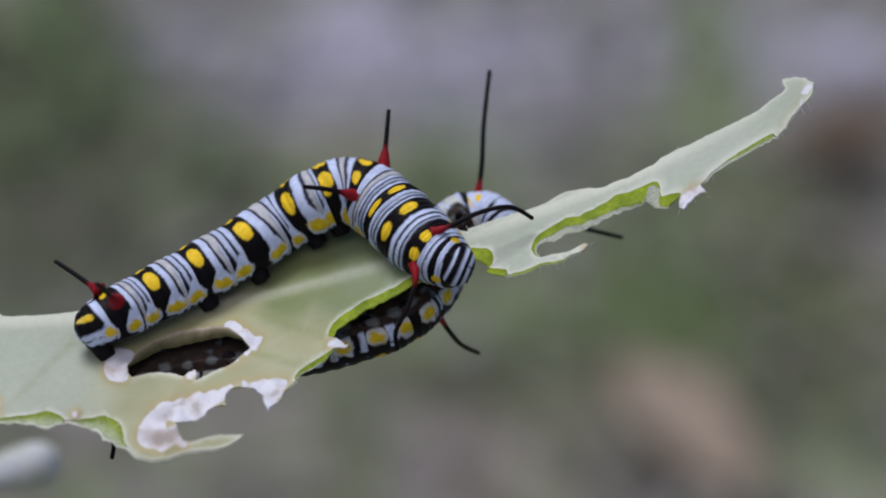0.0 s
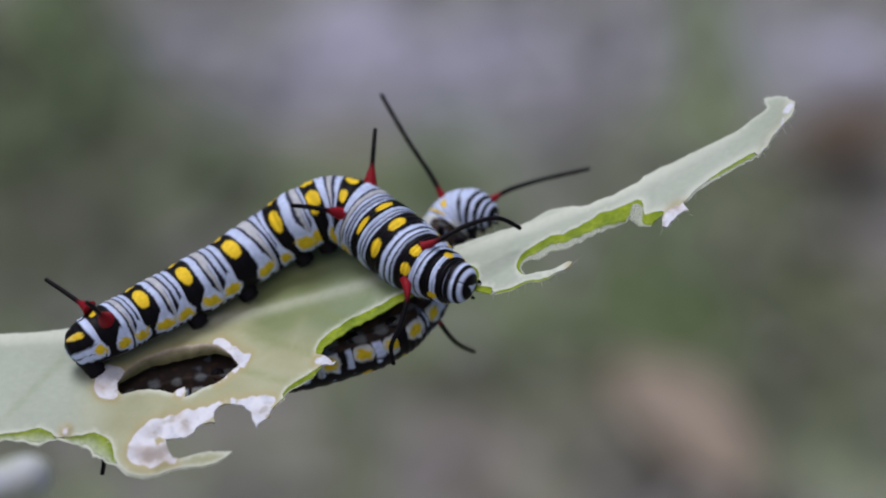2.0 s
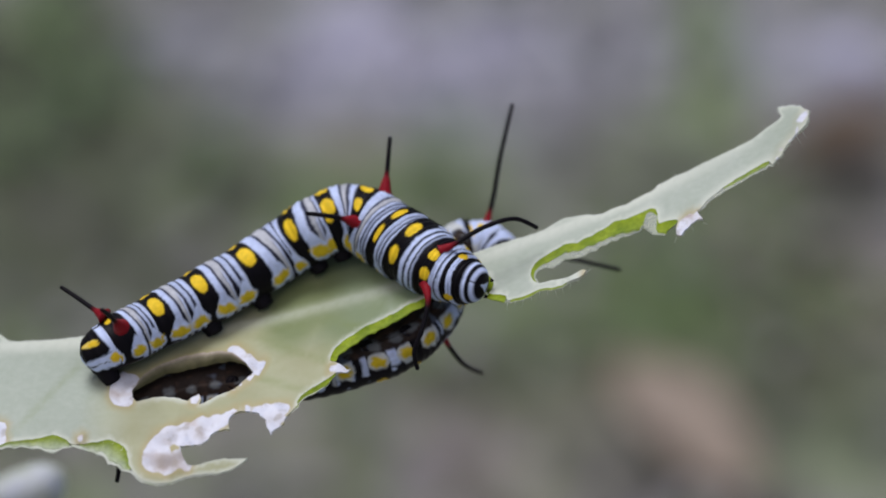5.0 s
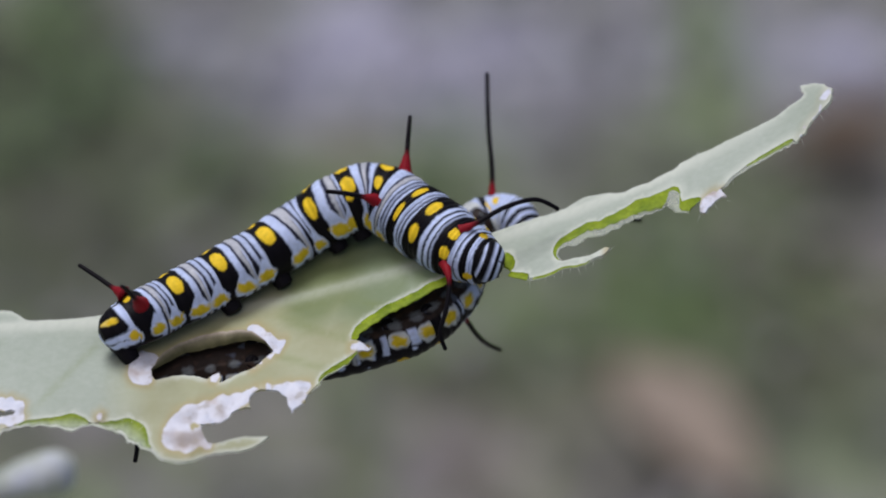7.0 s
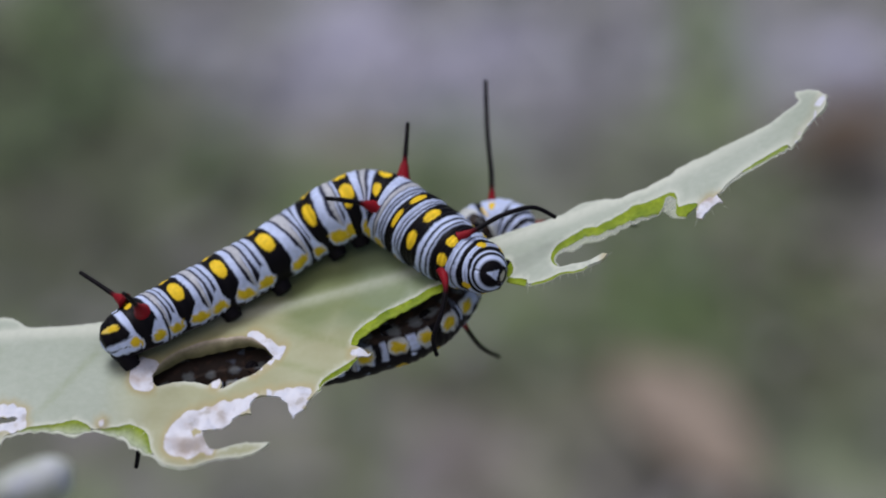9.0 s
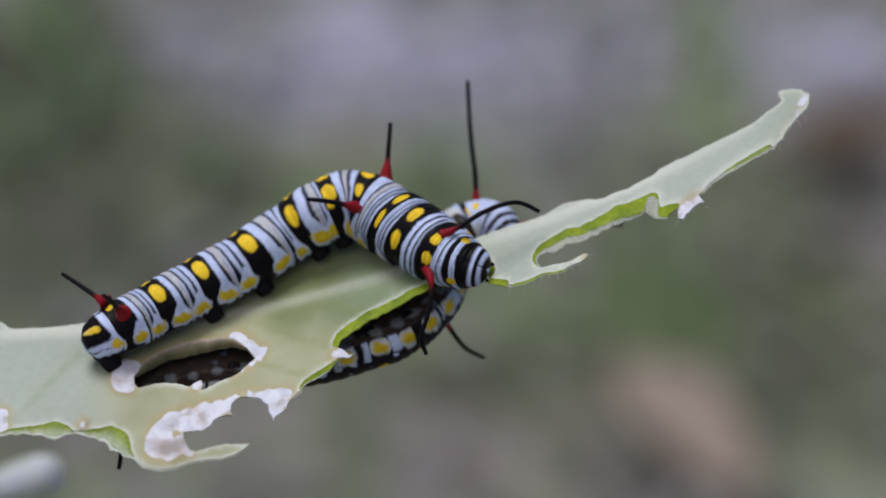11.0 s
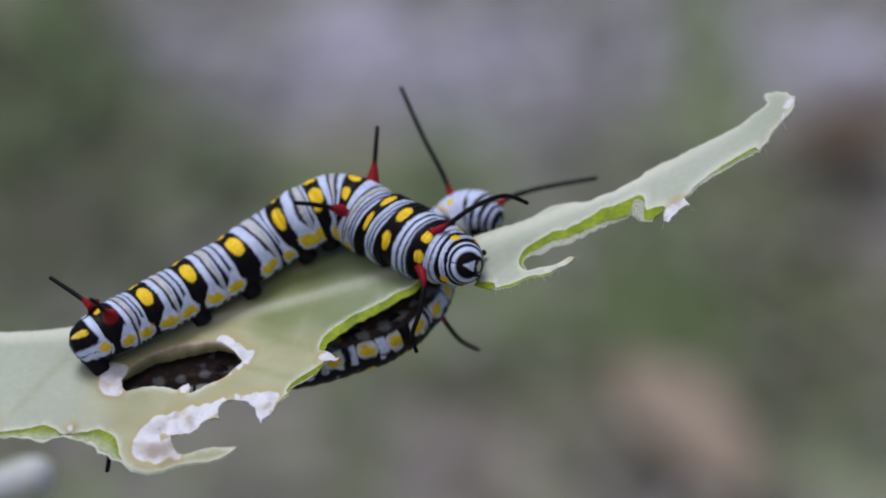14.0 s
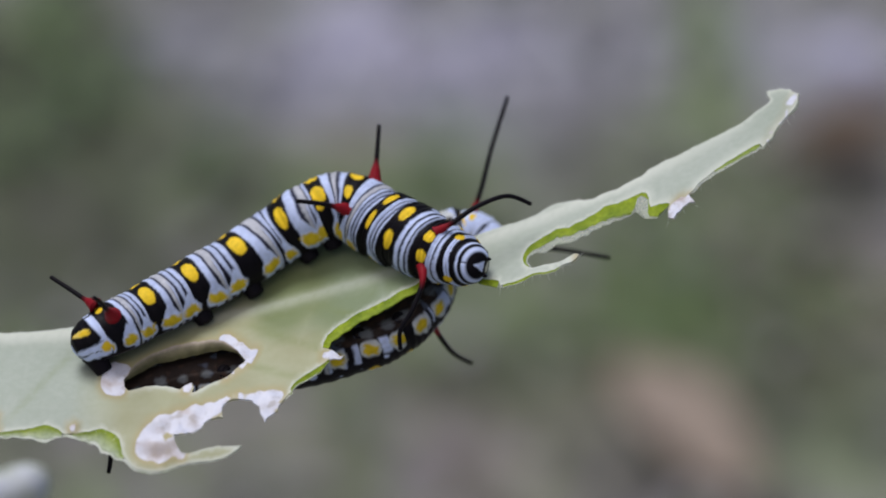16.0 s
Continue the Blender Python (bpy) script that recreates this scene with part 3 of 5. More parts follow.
    far_side = np.clip((q.mean(0)[1] - q[:, 1]) * 0.9 + 0.15, 0, 1) * np.clip((-17.2 - q[:, 0]) / 2, 0, 1)
    uneven = np.array([0.85 + 0.5 * noise.noise(Vector((b * 0.7, c * 0.7, 3.0))) for b, c in q])
    rows = ((-0.05, 0.02), (0.10, 0.05), (0.24, 0.12), (0.45, 0.24), (0.70, 0.42), (0.95, 0.66), (1.05, 0.95))
    for f_in, f_down in rows:
        w = q + inward * (f_in * (0.05 + 0.5 * far_side * uneven))[:, None]
        v.append(leaf_uvd(w[:, 0], w[:, 1]) + nq * (hq - f_down * (0.35 + 0.65 * far_side))[:, None])
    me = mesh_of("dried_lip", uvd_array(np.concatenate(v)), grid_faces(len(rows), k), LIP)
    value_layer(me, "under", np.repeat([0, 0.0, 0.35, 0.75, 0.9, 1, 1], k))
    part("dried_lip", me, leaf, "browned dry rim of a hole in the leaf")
    # fine white hairs along the bitten edges
    rng = random.Random(5)
    v, f = [], []
    for i in range(0, len(outer), 2):
        u0, s0 = outer[i, :2]
        if not (2 < u0 < 36 or -42 < u0 < -27) or rng.random() < 0.25:
            continue
        c = leaf_uvd(np.array([u0]), np.array([s0]))[0] + np.array([0, -0.2, 0])
        way = np.array([out[i, 0] + rng.uniform(-0.6, 0.6), -out[i, 1] * 0.9 + rng.uniform(-0.5, 0.3), rng.uniform(-0.6, 0.4)])
        tip = c + unit(way) * rng.uniform(0.35, 0.9)
        b = len(v)
        v += [c + (0.022, 0, 0), c + (-0.011, 0.02, 0), c + (-0.011, -0.01, 0.02), tip]
        f += [(b, b + 1, b + 3), (b + 1, b + 2, b + 3), (b + 2, b, b + 3)]
    tagged(part("leaf_hairs", mesh_of("leaf_hairs", uvd_array(np.array(v)), f, HAIR), leaf), kind="stuff")
    return leaf


def torn_leaf(parent):
    """The pale curled tip of a lower leaf: a trough that rolls over itself."""
    line = spline([(-57, -26.4, 48), (-51, -25.2, 47), (-46.6, -23.9, 45.5), (-43.2, -23.2, 45), (-40.8, -23.4, 45.5)], 10)
    n, m = len(line), 15
    rows = []
    for i, c in enumerate(line):
        f = i / (n - 1)
        half = 1.5 + 1.0 * min(1, max(0, (f - 0.3) / 0.35)) ** 0.7 if f < 0.75 else 2.5 * math.sqrt(max(0.02, 1 - ((f - 0.75) / 0.252) ** 2))
        for j in range(m):
            a = (j / (m - 1) - 0.5) * 3.9
            rows.append((c[0] + 0.1 * half * math.sin(a), c[1] + half * math.sin(a) + 0.12 * math.sin(9 * f + 2 * a), c[2] - half * math.cos(a) * 0.9))
    top = np.array(rows)
    hub = np.repeat(line[:, :3], m, 0)
    low = top + unit(hub - top) * 0.35
    f = grid_faces(n, m, False)
    k = len(top)
    f += [tuple(reversed([i + k for i in q])) for q in f]
    edge = [i * m for i in range(n)] + [(n - 1) * m + j for j in range(1, m)] + [i * m + m - 1 for i in range(n - 2, -1, -1)] + list(range(m - 2, 0, -1))
    f += [(edge[i], edge[(i + 1) % len(edge)], edge[(i + 1) % len(edge)] + k, edge[i] + k) for i in range(len(edge))]
    me = mesh_of("lower_leaf", uvd_array(np.concatenate([top, low])), f, BLADE)
    value_layer(me, "fringe", np.full(2 * k, 0.25))
    value_layer(me, "dry", np.full(2 * k, 0.5))
    return part("lower_leaf", me, parent, "pale curled tip of a withered lower leaf")


def milkweed():
    plant = empty("milkweed_plant", ORIGIN, "milkweed with pale green leaves chewed full of bites", "plant")
    build_leaf(plant)
    torn_leaf(plant)
    base = leaf_uvd(np.array([-66.0]), np.array([0.0]))[0]
    joint = base + np.array([-22, -6, 6])
    v, f = tube(uvd_array(spline([base + (3, 0.4, 0), base + (-6, -1, 1), base + (-14, -4, 3), joint], 6)), np.linspace(0.0011, 0.0016, 19))
    part("leaf_stalk", mesh_of("leaf_stalk", v, f, STEM), plant)
    jw = uvd_array(joint[None])[0]
    line = spline([jw + (-0.02, 0.03, -0.72), jw + (-0.012, 0.02, -0.45), jw + (-0.004, 0.008, -0.2), jw, jw + (0.002, -0.006, 0.06)], 8)
    v, f = tube(line, np.linspace(0.0045, 0.0022, len(line)))
    part("stem", mesh_of("stem", v, f, STEM), plant)
    v, f = tube(uvd_array(spline([(-47.5, -21.2, 22), (-58, -17, 22), (-72, -14, 20), tuple(joint + (0, -9, 2))], 6)), np.linspace(0.0012, 0.0016, 19))
    part("leaf_stalk", mesh_of("leaf_stalk", v, f, STEM), plant)
    return plant


# ---- caterpillars ----
BLACK, WHITE, DUSTY = np.array([0.005, 0.004, 0.006]), np.array([0.575, 0.665, 0.92]), np.array([0.50, 0.515, 0.56])
YELLOW, RED, BROWNISH = np.array([0.80, 0.54, 0.025]), np.array([0.24, 0.010, 0.018]), np.array([0.030, 0.021, 0.018])
# rows along the back: u, v, d, radius, and the way the back faces
AXIS_FEEDING = [(-31.51, -7.5, -4.1, 0.98, -0.5, 0.7, -0.48), (-30.51, -6.89, -4.6, 1.71, -0.45, 0.75, -0.48), (-28.84, -5.92, -4.3, 2.2, -0.4, 0.78, -0.48), (-25.76, -4.24, -2.6, 2.32, -0.35, 0.8, -0.48), (-22.19, -2.34, -0.8, 2.44, -0.4, 0.78, -0.48), (-18.26, -0.15, 1, 2.51, -0.42, 0.75, -0.5), (-14.52, 2.33, 3, 2.58, -0.42, 0.72, -0.54), (-11.31, 4.39, 2.4, 2.67, -0.35, 0.7, -0.62), (-8.54, 5.35, 2.6, 2.78, 0, 0.6, -0.8), (-6.5, 4.79, 2.2, 2.92, 0.1, 0.2, -1), (-4.72, 3.46, 1.1, 3.01, 0, 0, -1), (-3.09, 1.89, -0.4, 3.04, 0, 0, -1), (-1.44, 0.35, -1.8, 2.87, 0, 0, -1), (0.05, -0.74, -3, 2.43, 0, 0.05, -1), (0.93, -1.23, -3.7, 2.12, 0, 0.1, -1), (1.57, -1.52, -4.2, 1.84, 0, 0.2, -1)]
AXIS_HANGING = [(-30.64, -12.82, -1.9, 0.99, 0, -0.5, 0.87), (-29.44, -12.34, -1.6, 1.69, 0, -0.5, 0.87), (-26.07, -11.09, -0.8, 2.19, 0, -0.5, 0.87), (-22.19, -9.94, 0.2, 2.35, 0, -0.5, 0.87), (-17.19, -9.55, 0.2, 2.4, 0, -0.55, 0.83), (-11.68, -8.63, -0.1, 2.4, 0, -0.45, 0.89), (-6.69, -7.34, 0.1, 2.4, 0.1, -0.45, 0.88), (-3.61, -6.01, 0.8, 2.41, 0.25, -0.42, 0.87), (-1.06, -3.94, 2.7, 2.27, 0.5, -0.4, 0.77), (0.1, -1.48, 4.7, 2.24, 0.85, 0, 0.5), (0.67, 1.03, 6.3, 2.26, 0.9, 0.3, 0.3), (1.6, 3.2, 7.3, 2.25, 0.8, 0.5, 0.22), (2.9, 4.5, 7.3, 2.2, 0.5, 0.8, 0.18), (4.1, 4.85, 6.7, 2.02, 0.3, 0.9, 0.15), (5.3, 4.55, 5.9, 1.62, 0.5, 0.8, 0)]
# where each segment begins, in millimetres from the tail: tail, eighth to first abdominal ring, third to first thoracic ring, head
STARTS = [0.0, 2.84, 6.7, 11.3, 16.25, 22.8, 26.05, 28.9, 33.1, 35.35, 38.75, 41.0, 42.4]
LENGTH = 42.56


# lie of the middle of the back round the body: millimetres from the tail, degrees
ROLL_FEEDING = [(0, 0), (3.6, 8), (6, 0), (24, 0), (27, 8), (29.3, 20), (33.6, 13), (36, -1), (39.5, -6), (43, -6)]
ROLL_HANGING = [(0, 0), (15, 0), (19, 28), (23.5, 28), (26.5, 14), (29, 0), (33, -45), (36.5, -115), (38.6, -100), (40.2, -48), (43, -20)]


class Spine:
    def __init__(self, rows, roll):
        p = spline(rows, 40)
        self.p, self.r = p[:, :3], p[:, 3]
        self.t = unit(np.gradient(self.p, axis=0))
        up = p[:, 4:7]
        self.n = unit(up - np.sum(up * self.t, 1, keepdims=True) * self.t)
        self.b = np.cross(self.t, self.n)
        self.l = np.concatenate([[0], np.cumsum(np.linalg.norm(np.diff(self.p, axis=0), axis=1))])
        turn = np.radians(np.interp(self.l * LENGTH / self.l[-1], *zip(*roll)))[:, None]
        self.n, self.b = self.n * np.cos(turn) + self.b * np.sin(turn), self.b * np.cos(turn) - self.n * np.sin(turn)

    def at(self, arc):
        f = lambda a: np.stack([np.interp(arc, self.l, a[:, i]) for i in range(3)], -1)
        return f(self.p), unit(f(self.t)), unit(f(self.n)), unit(f(self.b)), np.interp(arc, self.l, self.r)


def soft_band(x, a, b, e=0.012):
    return np.clip((x - a) / e + 0.5, 0, 1) * np.clip((b - x) / e + 0.5, 0, 1)


# broad flank cells of each ring: share of the ring's length, half width in millimetres
CELLS = {"eighth": ((0.40, 0.72), (0.86, 0.80), (-0.06, 0.5)), "abdomen": ((0.43, 1.12), (0.87, 1.02), (-0.12, 1.02)), "fourth": ((0.62, 0.9), (0.98, 0.8), (-0.2, 0.9)), "third": ((0.5, 0.75), (0.95, 0.6)), "second": ((0.3, 0.6), (0.75, 0.6)),
         "front": ((0.5, 0.45),), "long_front": ((0.4, 0.5), (0.8, 0.5)), "thorax": ((0.6, 0.5),)}
HANGING_CELLS = {4: ((0.28, 0.85), (0.72, 0.85)), 5: ((0.25, 0.85), (0.9, 0.8)), 6: ((0.5, 0.8),), 7: ((0.14, 0.7), (0.6, 0.7))}
# the pair of yellow spots on the back: degrees from its middle, half height in degrees, half length and place in millimetres
SPOTS = {"eighth": (13, 9, 0.30, 0.55), "abdomen": (34, 24, 0.60, 0.85), "fourth": (36, 24, 0.56, 0.9), "third": (27, 17, 0.5, 0.55), "second": (22, 12, 0.44, 0.5), "front": (25, 17, 0.38, 0.55),
         "long_front": (28, 17, 0.46, 0.68), "thorax": (20, 12, 0.5, 0.72), "pale_front": (28, 14, 0.42, 0.45), "pale_thorax": (25, 12, 0.28, 1.1)}
BANDS = {"eighth": 0.43, "fourth": 0.5, "third": 0.4, "second": 0.34, "front": 0.50, "long_front": 0.47, "thorax": 0.56, "pale_front": 0.2, "pale_thorax": 0.03}
# pale rings between the black bands: share of the rest, tint
FOUR = ((0.0, 0.20, WHITE), (0.275, 0.50, DUSTY), (0.575, 0.725, WHITE * 0.85), (0.80, 0.955, WHITE * 0.9))
RINGS = {"eighth": FOUR, "abdomen": FOUR, "fourth": ((0.0, 0.36, WHITE), (0.5, 0.78, DUSTY), (0.84, 0.97, WHITE * 0.85)), "third": ((0.0, 0.34, WHITE), (0.46, 0.66, DUSTY), (0.78, 0.96, WHITE * 0.9)),
         "second": ((0.0, 0.30, WHITE), (0.38, 0.52, DUSTY * 1.1), (0.545, 0.67, WHITE * 0.85), (0.73, 0.81, WHITE * 0.8), (0.86, 0.985, WHITE * 0.9)), "front": ((0.02, 0.38, WHITE), (0.46, 0.68, WHITE * 0.9), (0.76, 0.97, WHITE * 0.85)),
         "long_front": ((0.0, 0.30, WHITE), (0.37, 0.62, WHITE), (0.69, 0.80, WHITE * 0.85)), "thorax": ((0.02, 0.50, WHITE), (0.60, 1.0, WHITE)),
         "pale_front": ((0.02, 0.29, WHITE), (0.35, 0.63, WHITE), (0.68, 0.98, WHITE)), "pale_thorax": ((0.0, 0.97, WHITE),)}


def tail_marking(x, s, a, lay):
    """The blunt tail: a slanting white stripe, a cream spot and white lappets with yellow on the flank."""
    slant = x - (a - 8) * 0.0020
    lay(WHITE, soft_band(slant, 0.765, 0.945, 0.04) * soft_band(a, 4, 96, 6))
    lay(WHITE, soft_band(x, 0.12, 0.28, 0.03) * soft_band(a, 42, 100, 8))
    lay(WHITE, soft_band(x, 0.30, 0.94, 0.05) * soft_band(a - 14 * (s - 0.4), 80, 116, 5))
    lay(BLACK, np.clip(1.6 - np.abs(a - 99 - 14 * (s - 0.5)) / 2.2, 0, 1) * soft_band(x, 0.25, 0.80, 0.05))
    lay(YELLOW * np.array([1.0, 1.1, 5.0]), soft_band(np.hypot((s - 0.57) / 0.19, (a - 38 - 40 * (s - 0.57)) / 10), -9, 1, 0.25))
    lay(YELLOW, soft_band(np.hypot((s - 0.62) / 0.13, (a - 40 - 40 * (s - 0.57)) / 8), -9, 1, 0.4))
    lay(WHITE, soft_band(np.hypot((s - 1.0) / 0.28, (a - 96) / 19), -9, 1, 0.2))
    lay(YELLOW, soft_band(np.hypot((s - 0.90) / 0.12, (a - 101) / 12), -9, 1, 0.3))
    lay(YELLOW, soft_band(np.hypot((s - 1.10) / 0.09, (a - 93) / 9), -9, 1, 0.3))


def first_marking(x, s, a, hanging, lay):
    """The ring behind the head."""
    if hanging:
        lay(WHITE, np.clip((132 - a) / 6, 0, 1))
        lay(BLACK, soft_band(x, 0.03, 0.16, 0.04) * soft_band(a, 30, 150, 15))
        lay(BLACK, soft_band(x, 0.50, 0.74, 0.05))
        lay(BLACK, soft_band(x, 1.0, 1.6, 0.05))
        return
    lay(WHITE, soft_band(x, 0.36, 0.68, 0.04) * (a < 128))
    lay(np.array([0.12, 0.17, 0.32]), soft_band(x, 0.52, 0.57, 0.05) * soft_band(a, 10, 110, 20))
    lay(YELLOW, soft_band(np.hypot((s - 0.5) / 0.5, (a - 118) / 10), -9, 1, 0.15))
    lay(YELLOW, soft_band(np.hypot((s - 0.45) / 0.28, (a - 60) / 12), -9, 1, 0.15))


def marking(kind, s, th, seed, shade_dim, length, index):
    """Colours of a ring: s from its rear to its front, th in degrees from the middle of the back."""
    rng = np.random.RandomState(seed)
    a = np.abs((th + 180) % 360 - 180)
    ph = rng.rand(6) * 6.28
    wav = (0.045 * np.sin(th * 0.05 + ph[0]) + 0.018 * np.sin(th * 0.13 + ph[1])) / length
    fray = np.array([noise.noise(Vector((p * length * 2.2 + seed, q * 0.16, 7.0))) for p, q in zip(s, th)])
    x = s + wav + fray * 0.055 / length
    col = np.tile(BLACK, (len(s), 1))
    hanging = shade_dim < 1

    def lay(colour, mask):
        col[:] = col * (1 - mask[:, None]) + colour * mask[:, None]

    if kind in ("tail", "first"):
        if kind == "tail":
            tail_marking(x, s + 0.05 * fray, a + 7 * fray, lay)
        else:
            first_marking(x, s, a, hanging, lay)
        return col * shade_dim
    band, rings = 1.75 / length if kind == "abdomen" else BANDS[kind], RINGS[kind]
    left, edge = 1 - band, 0.12 / length
    # the black band leans forward down the flank, and the dark lines widen into wedges there
    x = x - np.clip((a - 30) / 70, 0, 1) * 0.05 * (len(rings) == 4)
    narrow = np.clip((a - 42) / 55, 0, 1)
    if kind in ("eighth", "abdomen", "fourth", "third", "second"):
        lay(np.array([0.02, 0.022, 0.05]), soft_band(x, band + 0.03, 0.985, edge) * np.clip((95 - a) / 60, 0, 1))
    for k, (p0, p1, c) in enumerate(rings):
        mid, half = band + left * (p0 + p1) / 2, left * (p1 - p0) / 2
        shrink = 0.0 if kind.startswith("pale") or "front" in kind or kind == "thorax" else (-0.1, 0.5, 0.42, 0.35, 0.3)[k]
        h = half * (1 - shrink * narrow) * (0.9 if kind in ("second", "front", "long_front", "thorax") else 1)
        lay(c * (1 - 0.08 * rng.rand()), soft_band(x, mid - h, mid + h, edge))
        if c is DUSTY:
            lay(WHITE * 0.85, soft_band(x, mid + h * 0.35, mid + h * 0.98, edge) * np.clip((a - 25) / 25, 0, 1))
            lay(np.array([0.16, 0.165, 0.22]), soft_band(x, mid + h * 0.12, mid + h * 0.30, edge * 0.7) * np.clip((a - 30) / 20, 0, 1))
    mottle = np.array([noise.noise(Vector((p * length * 0.9 + seed, q * 0.05, 2.0))) for p, q in zip(s, th)])
    # white cells low on the flank, each with a yellow heart
    cells = HANGING_CELLS.get(index, ((0.3, 0.7), (0.75, 0.7))) if hanging else CELLS[kind]
    a0, tall = (108, 15) if hanging else (104, 17) if kind in ("fourth", "third", "second") else (110, 13)
    for c0, w0 in cells:
        peak = np.clip((a0 - 6 - a) / 34, 0, 1)
        q = (np.abs((s - c0 - 0.10 * peak / length) * length / (w0 * (1.0 - 0.78 * peak ** 0.6))) ** 3 + np.abs((a - a0) / np.where(a < a0, tall * 2.7, tall * 1.4)) ** 3) ** (1 / 3)
        # hanging: cream cells, toned down for the shade they hang in
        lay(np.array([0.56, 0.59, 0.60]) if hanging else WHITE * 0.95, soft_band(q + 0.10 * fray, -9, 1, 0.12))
    if not kind.startswith("pale") or index == 7:
        for c0, w0 in cells:
            d = rng.uniform(-7, 7)
            q = (np.abs((s - c0) * length / (w0 * (0.74 if hanging else 0.82))) ** 2.4 + np.abs((a - a0 - 1 + d * (s - c0) * length) / (tall * (0.80 if hanging else 0.90))) ** 2.4) ** (1 / 2.4)
            lay(YELLOW * np.array([0.86, 0.92, 1.0]), soft_band(q + 0.38 * fray, -9, 1, 0.4))
    if hanging:
        lay(BLACK * 2, np.clip((97 - a) / 8, 0, 1) * np.clip((mottle + 0.26) / 0.12, 0, 1) * (index < 8))
    if kind == "pale_front":
        lay(WHITE * 0.8, soft_band(x, -0.2, band + 0.05, 0.05) * np.clip((70 - a) / 15, 0, 1))
    belly = 126 if hanging else 133
    lay(BROWNISH, np.clip((a - belly) / 5, 0, 1))
    lay(np.array([0.05, 0.03, 0.022]), np.clip((-mottle - 0.15) / 0.12, 0, 1) * np.clip((a - belly) / 5, 0, 1))
    lay(WHITE * 0.16, np.clip((mottle - 0.30) / 0.14, 0, 1) * soft_band(a, belly + 2, 176, 8))
    for c0, e0, r0 in ((0.28, 147, 0.55), (0.80, 152, 0.48)):
        q = np.hypot((s - c0) * length / r0, (a - e0 - 5 * np.sin(ph[5] + th * 0.06)) / (r0 * 20))
        lay(np.array([0.14, 0.15, 0.16]), soft_band(q + 0.5 * fray, -9, 1, 0.6))
    e0, tall, long, at = SPOTS[kind]
    q = (np.abs((s * length - at) / long) ** 2.3 + np.abs((a - e0) / tall) ** 2.3) ** (1 / 2.3)
    lay(YELLOW * 1.05, soft_band(q + 0.14 * fray, -9, 1, 0.14))
    if kind == "third":
        lay(YELLOW, soft_band(np.hypot((s * length - 0.3) / 0.28, (a - 53) / 7), -9, 1, 0.2))
    if kind == "pale_thorax":
        lay(YELLOW, soft_band(np.hypot((s * length - 0.05) / 0.5, (a - 58) / 13), -9, 1, 0.2))
    return col * shade_dim * (1 + 0.14 * fray[:, None])


def ring_segment(sp, a0, a1, kind, seed, parent, name, shade_dim, scale, index):
    n, m = 62, 132
    over = 0.45 * scale
    arc = np.linspace(a0 - (0 if kind == "tail" else 0.05), a1 + over, n)
    p, t, nn, b, r = sp.at(arc)
    s = (arc - a0) / (a1 - a0)
    r = r * (1 + 0.045 * np.sin(np.pi * np.clip(s, 0, 1)) - 0.10 * np.clip((s - 1) / (over / (a1 - a0)), 0, 1))
    if kind == "tail":
        r = r * np.sqrt(np.clip(s / 0.35, 0.02, 1))
    th = np.linspace(-180, 180, m, endpoint=False)
    ct, st = np.cos(np.radians(th)), np.sin(np.radians(th))
    lobe = 1 + 0.07 * np.exp(-((np.abs(th) - 114) / 16) ** 2) + (0.09 if shade_dim == 1 else 0) * np.exp(-((np.abs(th) - 138) / 15) ** 2)
    lobe[np.abs(th) > 150] *= 0.94
    flat = np.clip((np.abs(th) - 118) / 20, 0, 1)
    ridge = 1 + 0.014 * np.cos(2 * np.pi * 5 * s)[:, None] * (1 - 0.8 * flat)[None]
    ring = p[:, None] + (r[:, None] * lobe[None] * ridge)[..., None] * (ct[None, :, None] * nn[:, None] + st[None, :, None] * b[:, None])
    pivot = sp.at(np.array([a0]))[0][0]
    verts = ring.reshape(-1, 3) - pivot
    faces = grid_faces(n, m)
    for q, cap in ((0, tuple(range(m))[::-1]), (n - 1, tuple((n - 1) * m + j for j in range(m)))):
        faces.append(cap)
    me = mesh_of(name, uvd_array(verts), faces, SKIN)
    colour_layer(me, "marking", marking(kind, np.repeat(s, m), np.tile(th, n), seed, shade_dim, a1 - a0, index))
    ob = part(name, me, parent)
    ob.location = uvd(*pivot)
    return ob


def soft_part(name, line, radii, colours, parent, origin, label="", sides=14):
    """A tapered limb along a line, coloured row by row."""
    v, f = tube(line, radii, sides)
    me = mesh_of(name, uvd_array(v - np.asarray(origin)), f, SKIN)
    colour_layer(me, "marking", np.repeat(np.asarray(colours), sides, 0))
    return part(name, me, parent, label)


def tentacle(points, seg, pivot, base=0.75, shade_dim=1.0):
    """A fleshy filament: a wide dark red foot and a thin black whip, placed in its segment."""
    line = spline(points, 12)
    f = np.linspace(0, 1, len(line))
    length = np.sum(np.linalg.norm(np.diff(line, axis=0), axis=1))
    red = min(0.32, 1.95 / length)
    rad = 0.25 + (base - 0.25) * np.clip(1 - f / red, 0, 1) ** 0.8 - 0.06 * f + 0.008 * np.sin(f * 60)
    rad[0] *= 1.1
    rad[-1] *= 0.5
    fade = np.clip((f - red * 0.85) / (red * 0.45), 0, 1)[:, None]
    col = (RED * (1 - fade) + BLACK * 1.3 * fade) * shade_dim
    foot = np.asarray(points[0], float)
    ob = soft_part("tentacle", line, rad, col, seg, foot, "thin black tentacle with a dark red base")
    ob.location = uvd(*(foot - pivot))
    return ob


